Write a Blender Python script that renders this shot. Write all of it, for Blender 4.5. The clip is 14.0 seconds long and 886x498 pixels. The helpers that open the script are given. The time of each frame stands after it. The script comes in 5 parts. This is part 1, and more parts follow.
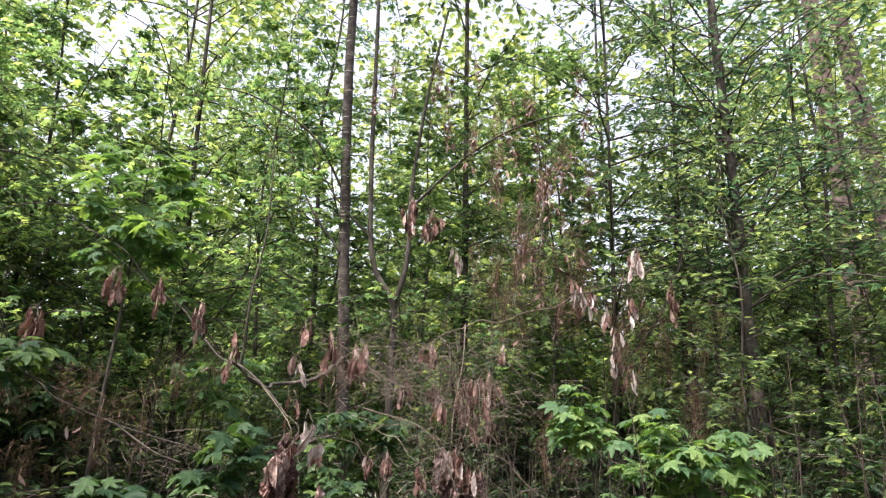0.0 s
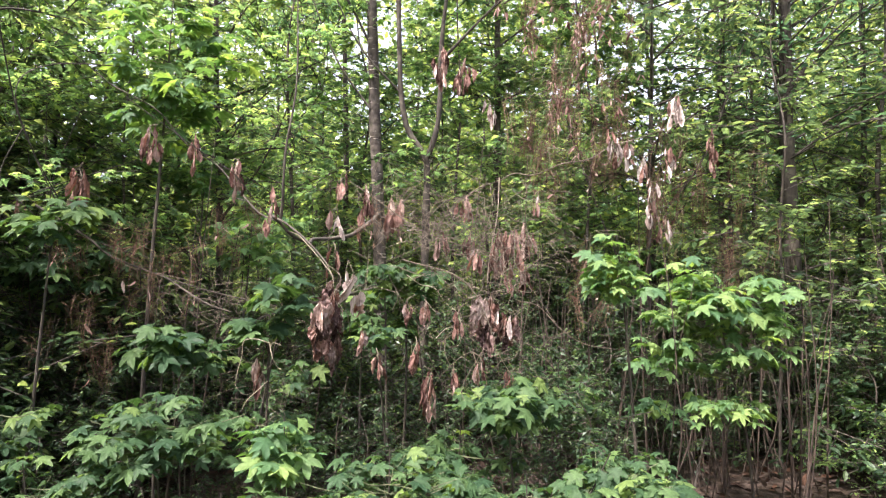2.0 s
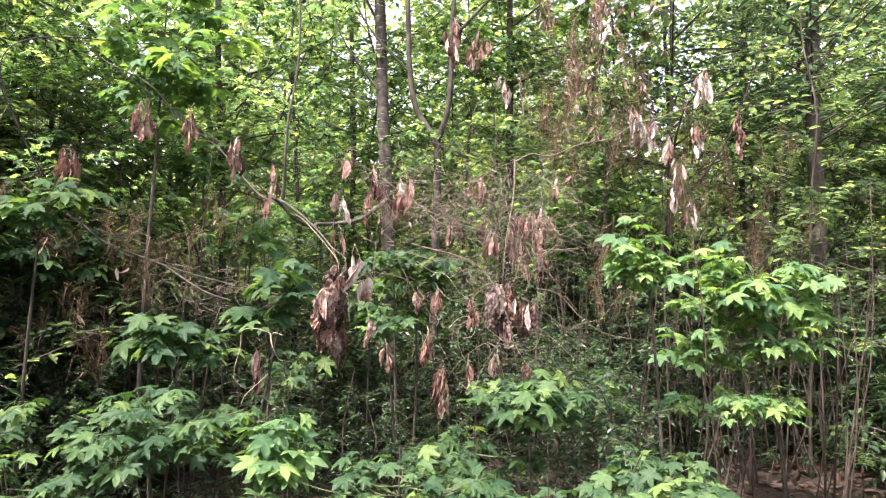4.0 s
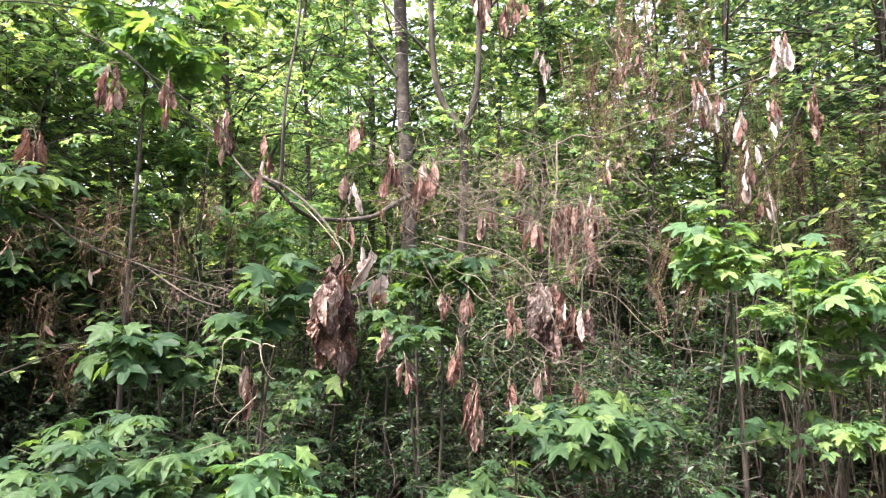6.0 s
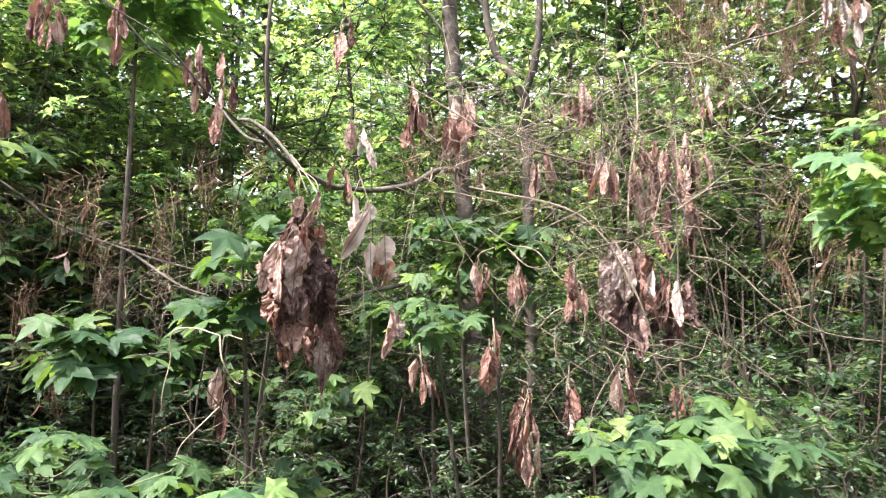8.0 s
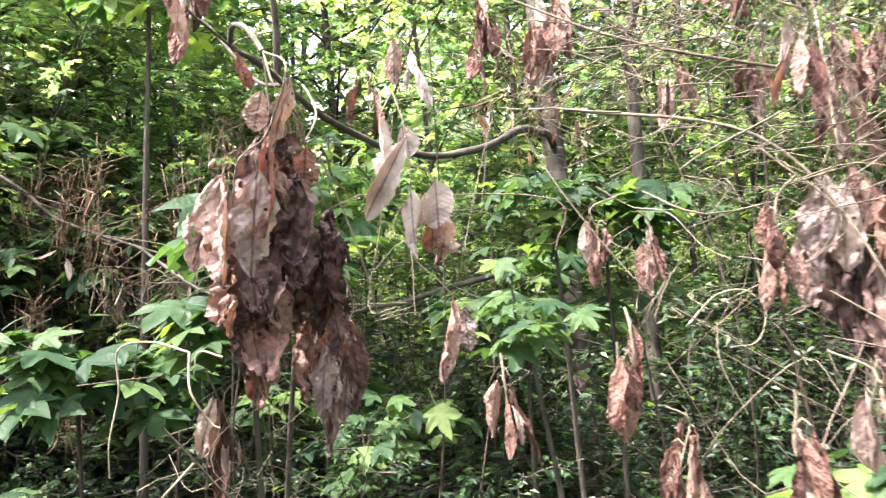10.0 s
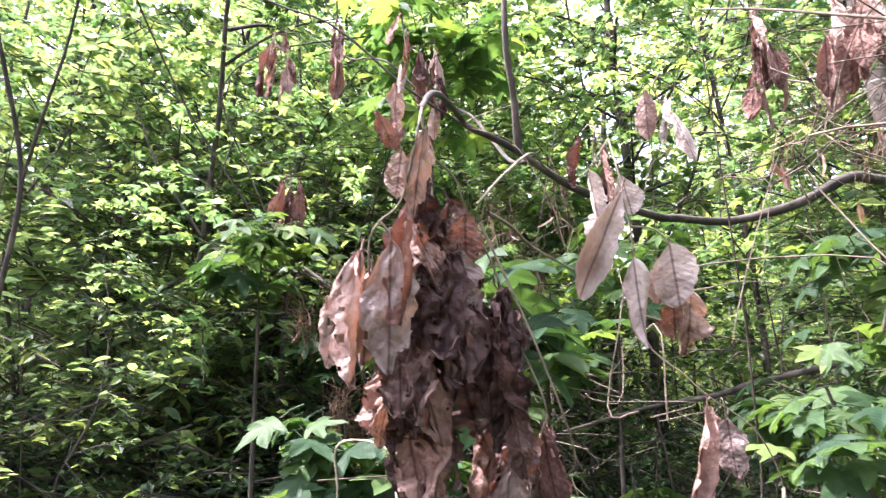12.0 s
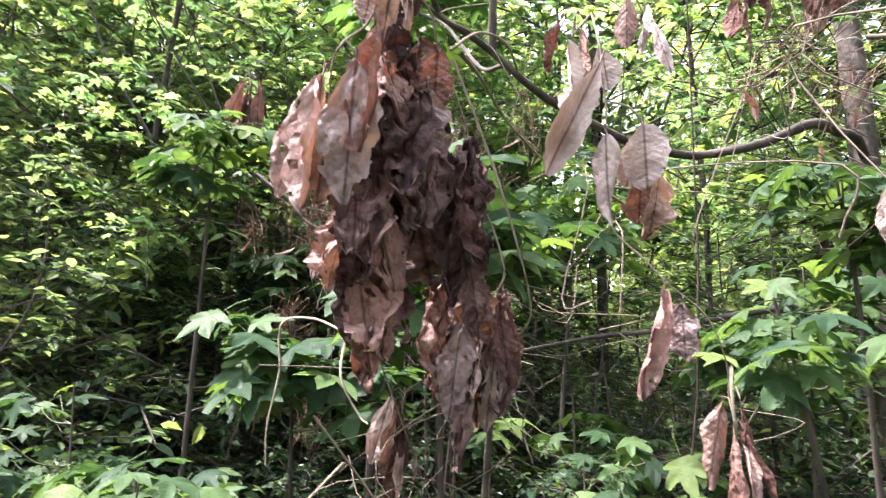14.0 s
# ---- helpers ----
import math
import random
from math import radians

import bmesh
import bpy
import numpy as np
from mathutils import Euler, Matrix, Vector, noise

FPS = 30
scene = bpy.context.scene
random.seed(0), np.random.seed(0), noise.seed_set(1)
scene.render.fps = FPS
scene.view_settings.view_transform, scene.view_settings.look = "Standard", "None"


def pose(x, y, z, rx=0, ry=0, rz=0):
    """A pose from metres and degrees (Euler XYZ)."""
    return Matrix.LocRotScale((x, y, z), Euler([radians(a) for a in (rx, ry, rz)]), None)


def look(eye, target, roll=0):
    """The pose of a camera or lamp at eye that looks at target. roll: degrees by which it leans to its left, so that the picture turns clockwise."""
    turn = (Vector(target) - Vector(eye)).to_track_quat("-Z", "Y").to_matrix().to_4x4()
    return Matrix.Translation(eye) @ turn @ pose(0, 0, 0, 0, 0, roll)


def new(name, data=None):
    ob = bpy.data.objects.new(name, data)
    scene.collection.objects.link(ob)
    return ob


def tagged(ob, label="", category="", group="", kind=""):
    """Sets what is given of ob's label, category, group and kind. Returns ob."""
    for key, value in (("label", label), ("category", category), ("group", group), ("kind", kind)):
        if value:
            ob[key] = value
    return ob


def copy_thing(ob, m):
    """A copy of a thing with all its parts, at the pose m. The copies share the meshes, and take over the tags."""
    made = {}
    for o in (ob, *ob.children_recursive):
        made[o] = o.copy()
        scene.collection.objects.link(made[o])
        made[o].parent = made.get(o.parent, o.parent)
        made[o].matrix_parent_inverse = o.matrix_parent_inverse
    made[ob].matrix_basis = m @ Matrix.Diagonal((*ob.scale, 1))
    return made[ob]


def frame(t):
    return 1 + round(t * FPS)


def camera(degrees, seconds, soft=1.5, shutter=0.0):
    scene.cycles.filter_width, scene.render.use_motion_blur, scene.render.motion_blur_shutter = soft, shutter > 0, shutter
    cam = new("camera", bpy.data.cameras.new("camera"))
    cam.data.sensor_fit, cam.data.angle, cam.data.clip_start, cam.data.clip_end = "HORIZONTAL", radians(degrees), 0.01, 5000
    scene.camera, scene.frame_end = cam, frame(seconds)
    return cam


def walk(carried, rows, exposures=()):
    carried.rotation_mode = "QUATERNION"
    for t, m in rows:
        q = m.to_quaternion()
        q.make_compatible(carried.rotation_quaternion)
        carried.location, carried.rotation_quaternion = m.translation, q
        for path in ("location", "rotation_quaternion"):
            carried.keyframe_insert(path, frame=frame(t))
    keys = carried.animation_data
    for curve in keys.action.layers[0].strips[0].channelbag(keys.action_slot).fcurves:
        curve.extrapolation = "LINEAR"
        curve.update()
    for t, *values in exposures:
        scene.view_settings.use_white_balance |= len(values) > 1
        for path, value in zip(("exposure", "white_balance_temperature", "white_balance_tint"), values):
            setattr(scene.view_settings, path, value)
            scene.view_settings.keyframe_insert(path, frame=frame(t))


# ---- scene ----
cam = camera(67.8, 14.0, soft=1.2, shutter=0.3)
METRES, EYE, TILT, LEAN, TURN = 3.0, 1.55, 14.0, -1.0, 0.0
PATH = [
    (0, (-0.043, 0.009, 1.45), (-0.041, 1.937, 1.982), 1.7),
    (0.5, (-0.044, 0.013, 1.459), (-0.063, 1.96, 1.918), 1.8),
    (1, (-0.031, 0.014, 1.438), (-0.071, 1.983, 1.788), 1.8),
    (1.5, (-0.046, 0.021, 1.414), (-0.113, 2.007, 1.647), 1.5),
    (2, (-0.056, 0.024, 1.4), (-0.141, 2.019, 1.52), 0.9),
    (2.5, (-0.075, 0.034, 1.391), (-0.155, 2.031, 1.473), 0.8),
    (3, (-0.086, 0.024, 1.391), (-0.184, 2.02, 1.452), 0.7),
    (3.2, (-0.111, 0.062, 1.386), (-0.194, 2.059, 1.451), 0.9),
    (5.3, (-0.046, 0.581, 1.304), (-0.21, 2.569, 1.449), 0.8),
    (5.5, (-0.074, 0.645, 1.29), (-0.231, 2.633, 1.435), 0.8),
    (6, (-0.151, 0.862, 1.283), (-0.334, 2.847, 1.444), 0.6),
    (6.5, (-0.15, 1.033, 1.269), (-0.376, 3.013, 1.442), 0.3),
    (7, (-0.076, 1.248, 1.225), (-0.381, 3.213, 1.431), 0.2),
    (7.2, (-0.066, 1.316, 1.207), (-0.399, 3.277, 1.41), 0.1),
    (9.3, (-0.113, 2.086, 1.16), (-0.721, 3.982, 1.35), -2.6),
    (9.5, (-0.134, 2.15, 1.151), (-0.763, 4.038, 1.348), -2.8),
    (10, (-0.217, 2.258, 1.16), (-0.929, 4.115, 1.376), -3.0),
    (10.5, (-0.265, 2.363, 1.165), (-1.173, 4.124, 1.437), -2.9),
    (11, (-0.241, 2.477, 1.168), (-1.371, 4.091, 1.511), -2.5),
    (11.5, (-0.205, 2.526, 1.162), (-1.541, 3.952, 1.589), -1.4),
    (12, (-0.193, 2.504, 1.178), (-1.65, 3.778, 1.682), -0.8),
    (12.5, (-0.208, 2.487, 1.187), (-1.697, 3.707, 1.73), -0.1),
    (13, (-0.224, 2.505, 1.152), (-1.713, 3.744, 1.648), 0.7),
    (13.5, (-0.235, 2.525, 1.114), (-1.706, 3.816, 1.525), 1.6),
    (14, (-0.237, 2.54, 1.09), (-1.627, 3.934, 1.441), 3.0),
]
walk(cam, [(t, look(eye, target, roll)) for t, eye, target, roll in PATH], [(0.0, 1.87, 6350, 17), (1.5, 2.36, 6400, 18), (3.0, 2.7, 6450, 18), (6.5, 2.93, 6350, 17), (9.5, 3.3, 6400, 14), (11.0, 3.5, 6200, 22), (12.5, 3.12, 6000, 27), (13.5, 3.2, 6000, 27), (14.0, 3.2, 6150, 23)])

# ---- world, sun ----
SUN_EL, SUN_AZ = 62.0, 132.0  # degrees; azimuth counted to the left from straight ahead
world = bpy.data.worlds.new("world")
scene.world = world
world.use_nodes = True
sky = world.node_tree.nodes.new("ShaderNodeTexSky")
sky.sky_type, sky.sun_disc = "NISHITA", False
sky.sun_elevation, sky.sun_rotation = radians(SUN_EL), radians(-SUN_AZ)
sky.air_density, sky.dust_density, sky.ozone_density = 1.0, 4.0, 1.0
world.node_tree.nodes["Background"].inputs[1].default_value = 0.15
haze = world.node_tree.nodes.new("ShaderNodeHueSaturation")  # thin bright haze
haze.inputs["Saturation"].default_value, haze.inputs["Value"].default_value = 0.42, 0.92
world.node_tree.links.new(sky.outputs[0], haze.inputs["Color"])
world.node_tree.links.new(haze.outputs[0], world.node_tree.nodes["Background"].inputs[0])
sun = new("sun", bpy.data.lights.new("sun", "SUN"))
sun.data.energy, sun.data.angle, sun.data.color = 2.4, radians(2.5), (1.0, 0.95, 0.87)
_s = (-math.sin(radians(SUN_AZ)) * math.cos(radians(SUN_EL)), math.cos(radians(SUN_AZ)) * math.cos(radians(SUN_EL)), math.sin(radians(SUN_EL)))
sun.matrix_world = look((20 * _s[0], 20 * _s[1], 20 * _s[2]), (0, 0, 0))

# ---- materials ----


def material(name):
    m = bpy.data.materials.new(name)
    m.use_nodes = True
    return m, m.node_tree.nodes, m.node_tree.links, m.node_tree.nodes["Principled BSDF"]


def ramp(nodes, links, fac, stops):
    r = nodes.new("ShaderNodeValToRGB")
    while len(r.color_ramp.elements) < len(stops):
        r.color_ramp.elements.new(0.5)
    for e, (p, c) in zip(r.color_ramp.elements, stops):
        e.position, e.color = p, (*c, 1)
    links.new(fac, r.inputs[0])
    return r.outputs[0]


def tex(nodes, links, scale, detail=4.0, stretch=(1, 1, 1)):
    co, mp, n = nodes.new("ShaderNodeTexCoord"), nodes.new("ShaderNodeMapping"), nodes.new("ShaderNodeTexNoise")
    mp.inputs["Scale"].default_value = stretch
    n.inputs["Scale"].default_value, n.inputs["Detail"].default_value = scale, detail
    links.new(co.outputs["Object"], mp.inputs[0])
    links.new(mp.outputs[0], n.inputs["Vector"])
    return n.outputs["Fac"]


def mixed(nodes, links, a, b, fac, mode="MIX"):
    m = nodes.new("ShaderNodeMix")
    m.data_type, m.blend_type = "RGBA", mode
    for i, v in ((0, fac), (6, a), (7, b)):
        if isinstance(v, (int, float)):
            m.inputs[i].default_value = v
        elif isinstance(v, tuple):
            m.inputs[i].default_value = (*v, 1)
        else:
            links.new(v, m.inputs[i])
    return m.outputs[2]


def bump(nodes, links, bsdf, height, strength, distance):
    b = nodes.new("ShaderNodeBump")
    b.inputs["Strength"].default_value, b.inputs["Distance"].default_value = strength, distance
    links.new(height, b.inputs["Height"])
    links.new(b.outputs[0], bsdf.inputs["Normal"])
    return b.outputs[0]


def leaf_material(name, stops, single, through_it=0.45, rough=0.42, mottle=0.25, grain=60.0, glow=None, spec=0.5, veins="Y", relief=0.004, withered=False):
    """A thin leaf: gloss on top, and light that comes through. single: one object a leaf."""
    m, n, l, b = material(name)
    if single:
        rnd = n.new("ShaderNodeObjectInfo").outputs["Random"]
    else:
        rnd = n.new("ShaderNodeNewGeometry").outputs["Random Per Island"]
    col = ramp(n, l, rnd, stops)
    spots = tex(n, l, grain, 5.0)
    dark = ramp(n, l, spots, [(0.35, (1 - mottle,) * 3), (0.62, (1, 1, 1))])
    col = mixed(n, l, col, dark, 1.0, "MULTIPLY")
    l.new(col, b.inputs["Base Color"])
    b.inputs["Roughness"].default_value = rough
    b.inputs["Specular IOR Level"].default_value = spec
    rough_in = spots
    if single:
        sep, ab, mul, add, sn, mx = [n.new("ShaderNodeSeparateXYZ")] + [n.new("ShaderNodeMath") for _ in range(5)]
        co = n.new("ShaderNodeTexCoord")
        l.new(co.outputs["Object"], sep.inputs[0])
        ab.operation, mul.operation, add.operation, sn.operation, mx.operation = "ABSOLUTE", "MULTIPLY", "ADD", "SINE", "MULTIPLY_ADD"
        l.new(sep.outputs["X"], ab.inputs[0])
        l.new(ab.outputs[0], mul.inputs[0])
        mul.inputs[1].default_value = 0.9
        l.new(sep.outputs[veins], add.inputs[0])
        l.new(mul.outputs[0], add.inputs[1])
        big = n.new("ShaderNodeMath")
        big.operation = "MULTIPLY"
        big.inputs[1].default_value = 62.0
        l.new(add.outputs[0], big.inputs[0])
        l.new(big.outputs[0], sn.inputs[0])
        l.new(sn.outputs[0], mx.inputs[0])
        mx.inputs[1].default_value = 0.05
        l.new(spots, mx.inputs[2])
        rough_in = mx.outputs[0]
        if withered:
            rib = ramp(n, l, ab.outputs[0], [(0.004, (0.45, 0.4, 0.4)), (0.02, (1, 1, 1))])
            col = mixed(n, l, col, rib, 1.0, "MULTIPLY")
            blotch = ramp(n, l, tex(n, l, 1.6, 3.0), [(0.4, (0.74, 0.66, 0.63)), (0.6, (1, 1, 1))])
            col = mixed(n, l, col, blotch, 1.0, "MULTIPLY")
            l.new(col, b.inputs["Base Color"])
            cr, sm = tex(n, l, 7.0, 8.0), n.new("ShaderNodeMath")
            sm.operation = "MULTIPLY_ADD"
            sm.inputs[1].default_value = 1.6
            l.new(cr, sm.inputs[0])
            l.new(mx.outputs[0], sm.inputs[2])
            rough_in = sm.outputs[0]
    bump(n, l, b, rough_in, 0.5 if single else 0.25, relief)
    t, mix = n.new("ShaderNodeBsdfTranslucent"), n.new("ShaderNodeMixShader")
    l.new(mixed(n, l, col, glow or (1.5, 1.5, 0.6), 1.0, "MULTIPLY"), t.inputs[0])
    mix.inputs[0].default_value = through_it
    l.new(b.outputs[0], mix.inputs[1])
    l.new(t.outputs[0], mix.inputs[2])
    l.new(mix.outputs[0], n["Material Output"].inputs[0])
    return m


def bark_material(name, dark, light, patch, scale, stretch, relief, dashes=False):
    m, n, l, b = material(name)
    fine = tex(n, l, scale, 6.0, stretch)
    wide = tex(n, l, 9.0, 5.0)
    col = ramp(n, l, fine, [(0.3, dark), (0.62, light)])
    blot = ramp(n, l, wide, [(0.52, (0, 0, 0)), (0.66, (0.9, 0.9, 0.9))])
    col = mixed(n, l, col, patch, blot)
    if dashes:  # pale crosswise scars
        scar = ramp(n, l, tex(n, l, 7.0, 2.0, (1, 1, 9)), [(0.62, (0, 0, 0)), (0.68, (0.8, 0.8, 0.8))])
        col = mixed(n, l, col, (0.36, 0.32, 0.28), scar)
    l.new(col, b.inputs["Base Color"])
    b.inputs["Roughness"].default_value = 0.9
    bump(n, l, b, fine, 0.7, relief)
    return m


GREEN = [(0.0, (0.032, 0.066, 0.038)), (0.45, (0.072, 0.132, 0.060)), (0.8, (0.118, 0.195, 0.08)), (1.0, (0.19, 0.27, 0.09))]
FRESH = [(0.0, (0.030, 0.066, 0.034)), (0.5, (0.056, 0.106, 0.046)), (0.85, (0.094, 0.158, 0.060)), (1.0, (0.17, 0.245, 0.075))]
YOUNG = [(0.0, (0.07, 0.145, 0.07)), (0.4, (0.115, 0.21, 0.09)), (0.8, (0.17, 0.275, 0.10)), (1.0, (0.26, 0.355, 0.12))]
# shrub greens kept dark to stand in for the undergrowth's deep shade
DEEP_SHADE = [(0.0, (0.017, 0.036, 0.020)), (0.45, (0.034, 0.069, 0.034)), (0.85, (0.070, 0.124, 0.055)), (1.0, (0.15, 0.21, 0.10))]
DRY = [(0.0, (0.082, 0.042, 0.036)), (0.3, (0.212, 0.116, 0.094)), (0.7, (0.35, 0.222, 0.186)), (1.0, (0.52, 0.40, 0.35))]
leaf_green = leaf_material("leaf_green", GREEN, False, 0.66, 0.45, glow=(2.45, 2.0, 1.45), spec=0.25)
leaf_deep_shade = leaf_material("leaf_deep_shade", DEEP_SHADE, False, 0.46, 0.4, spec=0.4)
BLUISH = [(0.0, (0.028, 0.066, 0.038)), (0.45, (0.050, 0.108, 0.056)), (0.85, (0.085, 0.158, 0.072)), (1.0, (0.15, 0.22, 0.10))]
leaf_bluish = leaf_material("leaf_bluish", BLUISH, False, 0.64, 0.45, glow=(2.2, 2.0, 1.65), spec=0.25)
LIGHT = [(0.0, (0.060, 0.112, 0.045)), (0.5, (0.105, 0.180, 0.062)), (1.0, (0.20, 0.28, 0.085))]
leaf_light = leaf_material("leaf_light", LIGHT, False, 0.64, 0.5, glow=(2.55, 2.0, 1.35), spec=0.2)
leaf_fresh = leaf_material("leaf_fresh", FRESH, True, 0.42, 0.5, 0.3, 4.0, spec=0.16, relief=0.006)
leaf_young = leaf_material("leaf_young", YOUNG, True, 0.48, 0.5, 0.3, 4.0, spec=0.2, relief=0.006)
# FRESH colours brightened 1.8 times, so dark leaf undersides look lit
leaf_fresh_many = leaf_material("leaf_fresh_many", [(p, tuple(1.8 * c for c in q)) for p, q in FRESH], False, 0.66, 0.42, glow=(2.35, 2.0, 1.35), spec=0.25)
leaf_dry = leaf_material("leaf_dry", DRY, True, 0.10, 0.78, 0.5, 3.5, (1.4, 0.75, 0.45), 0.16, "Z", 0.018, True)
leaf_greyish = leaf_material("leaf_greyish", [(0.0, (0.21, 0.152, 0.142)), (0.5, (0.285, 0.215, 0.20)), (1.0, (0.38, 0.30, 0.28))], True, 0.08, 0.8, 0.45, 3.5, (1.3, 0.8, 0.5), 0.16, "Z", 0.018, True)
# darker dry leaf: the shade inside the bunches is put into its colour
leaf_dry_shaded = leaf_material("leaf_dry_shaded", [(0.0, (0.072, 0.045, 0.043)), (0.5, (0.135, 0.086, 0.079)), (1.0, (0.21, 0.138, 0.124))], True, 0.05, 0.85, 0.5, 3.5, (1.4, 0.75, 0.45), 0.12, "Z", 0.016, True)
# withered leaf with sunlight put into its colour as a paler tone
leaf_sunlit_pale = leaf_material("leaf_sunlit_pale", [(0.0, (0.44, 0.355, 0.325)), (0.5, (0.54, 0.45, 0.415)), (1.0, (0.66, 0.58, 0.535))], True, 0.05, 0.75, 0.4, 3.5, (1.2, 0.9, 0.75), 0.18, "Z", 0.008, True)
leaf_dry_many = leaf_material("leaf_dry_many", DRY, False, 0.12, 0.65, 0.4, 45.0, (1.3, 0.8, 0.5), 0.3)
litter = leaf_material("litter", [(0.0, (0.02, 0.012, 0.008)), (0.6, (0.05, 0.027, 0.018)), (1.0, (0.12, 0.062, 0.04))], False, 0.05, 0.8, 0.4, 45.0, (1, 0.8, 0.6), 0.2)
straw = leaf_material("straw", [(0.0, (0.075, 0.042, 0.028)), (0.5, (0.15, 0.09, 0.06)), (1.0, (0.27, 0.185, 0.125))], False, 0.15, 0.7, 0.2, 40.0, (1.2, 0.9, 0.6), 0.2)
bark_grey = bark_material("bark_grey", (0.015, 0.011, 0.009), (0.060, 0.046, 0.036), (0.115, 0.094, 0.076), 22.0, (1, 1, 0.9), 0.018, True)
brown_stem = bark_material("brown_stem", (0.018, 0.012, 0.009), (0.055, 0.036, 0.026), (0.085, 0.06, 0.044), 30.0, (1, 1, 0.4), 0.006)
bark_dark = bark_material("bark_dark", (0.019, 0.015, 0.012), (0.06, 0.047, 0.036), (0.098, 0.082, 0.063), 30.0, (1, 1, 0.3), 0.01)
bark_pine = bark_material("bark_pine", (0.026, 0.018, 0.015), (0.115, 0.075, 0.058), (0.16, 0.12, 0.10), 11.0, (1, 1, 0.35), 0.03)
twig_wood = bark_material("twig_wood", (0.06, 0.048, 0.035), (0.16, 0.13, 0.09), (0.22, 0.18, 0.13), 60.0, (1, 1, 1), 0.002)
twig_brown = bark_material("twig_brown", (0.05, 0.038, 0.028), (0.14, 0.105, 0.078), (0.20, 0.165, 0.12), 60.0, (1, 1, 1), 0.002)
pale_twig = bark_material("pale_twig", (0.16, 0.13, 0.09), (0.33, 0.28, 0.20), (0.42, 0.37, 0.28), 60.0, (1, 1, 1), 0.002)
green_stem = bark_material("green_stem", (0.06, 0.075, 0.035), (0.12, 0.13, 0.065), (0.16, 0.14, 0.09), 60.0, (1, 1, 1), 0.002)

soil, _n, _l, _b = material("forest_floor")
_f, _w = tex(_n, _l, 22.0, 8.0), tex(_n, _l, 1.3, 4.0)
_c = ramp(_n, _l, _f, [(0.3, (0.012, 0.008, 0.006)), (0.5, (0.03, 0.017, 0.011)), (0.72, (0.065, 0.036, 0.023))])
_c = mixed(_n, _l, _c, (0.045, 0.028, 0.018), ramp(_n, _l, _w, [(0.4, (0, 0, 0)), (0.7, (0.8, 0.8, 0.8))]))
_l.new(_c, _b.inputs["Base Color"])
_b.inputs["Roughness"].default_value = 0.95
bump(_n, _l, _b, _f, 0.8, 0.03)

# ---- geometry helpers ----


class Geo:
    """Vertices and faces gathered for one mesh."""

    def __init__(self):
        self.v, self.f, self.n = [], [], 0

    def add(self, verts, faces):
        self.v.append(np.asarray(verts, float))
        self.f.append(np.asarray(faces, int) + self.n)
        self.n += len(verts)

    def mesh(self, name, mat, smooth=True):
        me = bpy.data.meshes.new(name)
        faces = [tuple(q) for block in self.f for q in block.tolist()]
        me.from_pydata(np.concatenate(self.v).tolist(), [], faces)
        me.materials.append(mat)
        me.polygons.foreach_set("use_smooth", [smooth] * len(me.polygons))
        me.update()
        return me


def thing(name, label, category, group="", kind="", at=None):
    ob = new(name)
    ob.empty_display_size = 0.1
    if at is not None:
        ob.location = at
    return tagged(ob, label, category, group, kind)


def part(name, me, parent, label="", m=None):
    ob = new(name, me)
    ob.parent = parent
    if m is not None:
        ob.matrix_basis = m
    return tagged(ob, label)


def spline(points, n):
    """A smooth line through points, n steps a span."""
    p = [Vector(q) for q in points]
    p = [2 * p[0] - p[1]] + p + [2 * p[-1] - p[-2]]
    out = []
    for i in range(1, len(p) - 2):
        for k in range(n):
            s = k / n
            a, b, c, d = p[i - 1], p[i], p[i + 1], p[i + 2]
            out.append(0.5 * (2 * b + (c - a) * s + (2 * a - 5 * b + 4 * c - d) * s * s + (3 * b - a - 3 * c + d) * s ** 3))
    return out + [p[-2]]


def tube(geo, line, r0, r1, sides=6, rng=None, rough=0.0):
    """A tapered round stick along line, its radius going from r0 to r1."""
    p = np.array([tuple(q) for q in line])
    k = len(p)
    d = np.gradient(p, axis=0)
    d /= np.linalg.norm(d, axis=1)[:, None] + 1e-9
    ref = np.array([0.31, 0.95, 0.05]) if abs(d[0][2]) > 0.7 else np.array([0.1, 0.05, 1.0])
    u = np.cross(d, ref)
    u /= np.linalg.norm(u, axis=1)[:, None] + 1e-9
    w = np.cross(d, u)
    r = np.linspace(r0, r1, k)
    a = np.linspace(0, 2 * np.pi, sides, endpoint=False)
    rr = r[:, None] * np.ones(sides)
    if rng is not None and rough:
        rr = rr * (1 + rough * rng.standard_normal(rr.shape))
    v = p[:, None, :] + rr[..., None] * (np.cos(a)[None, :, None] * u[:, None, :] + np.sin(a)[None, :, None] * w[:, None, :])
    i, j = np.meshgrid(np.arange(k - 1), np.arange(sides), indexing="ij")
    j2 = (j + 1) % sides
    f = np.stack([i * sides + j, i * sides + j2, (i + 1) * sides + j2, (i + 1) * sides + j], -1).reshape(-1, 4)
    geo.add(v.reshape(-1, 3), f)


def fan(outline):
    """A leaf of flat triangles round its heart."""
    v = [(0.0, 0.30, 0.03)] + outline
    k = len(outline)
    return np.array(v), np.array([(0, 1 + i, 1 + (i + 1) % k) for i in range(k)])


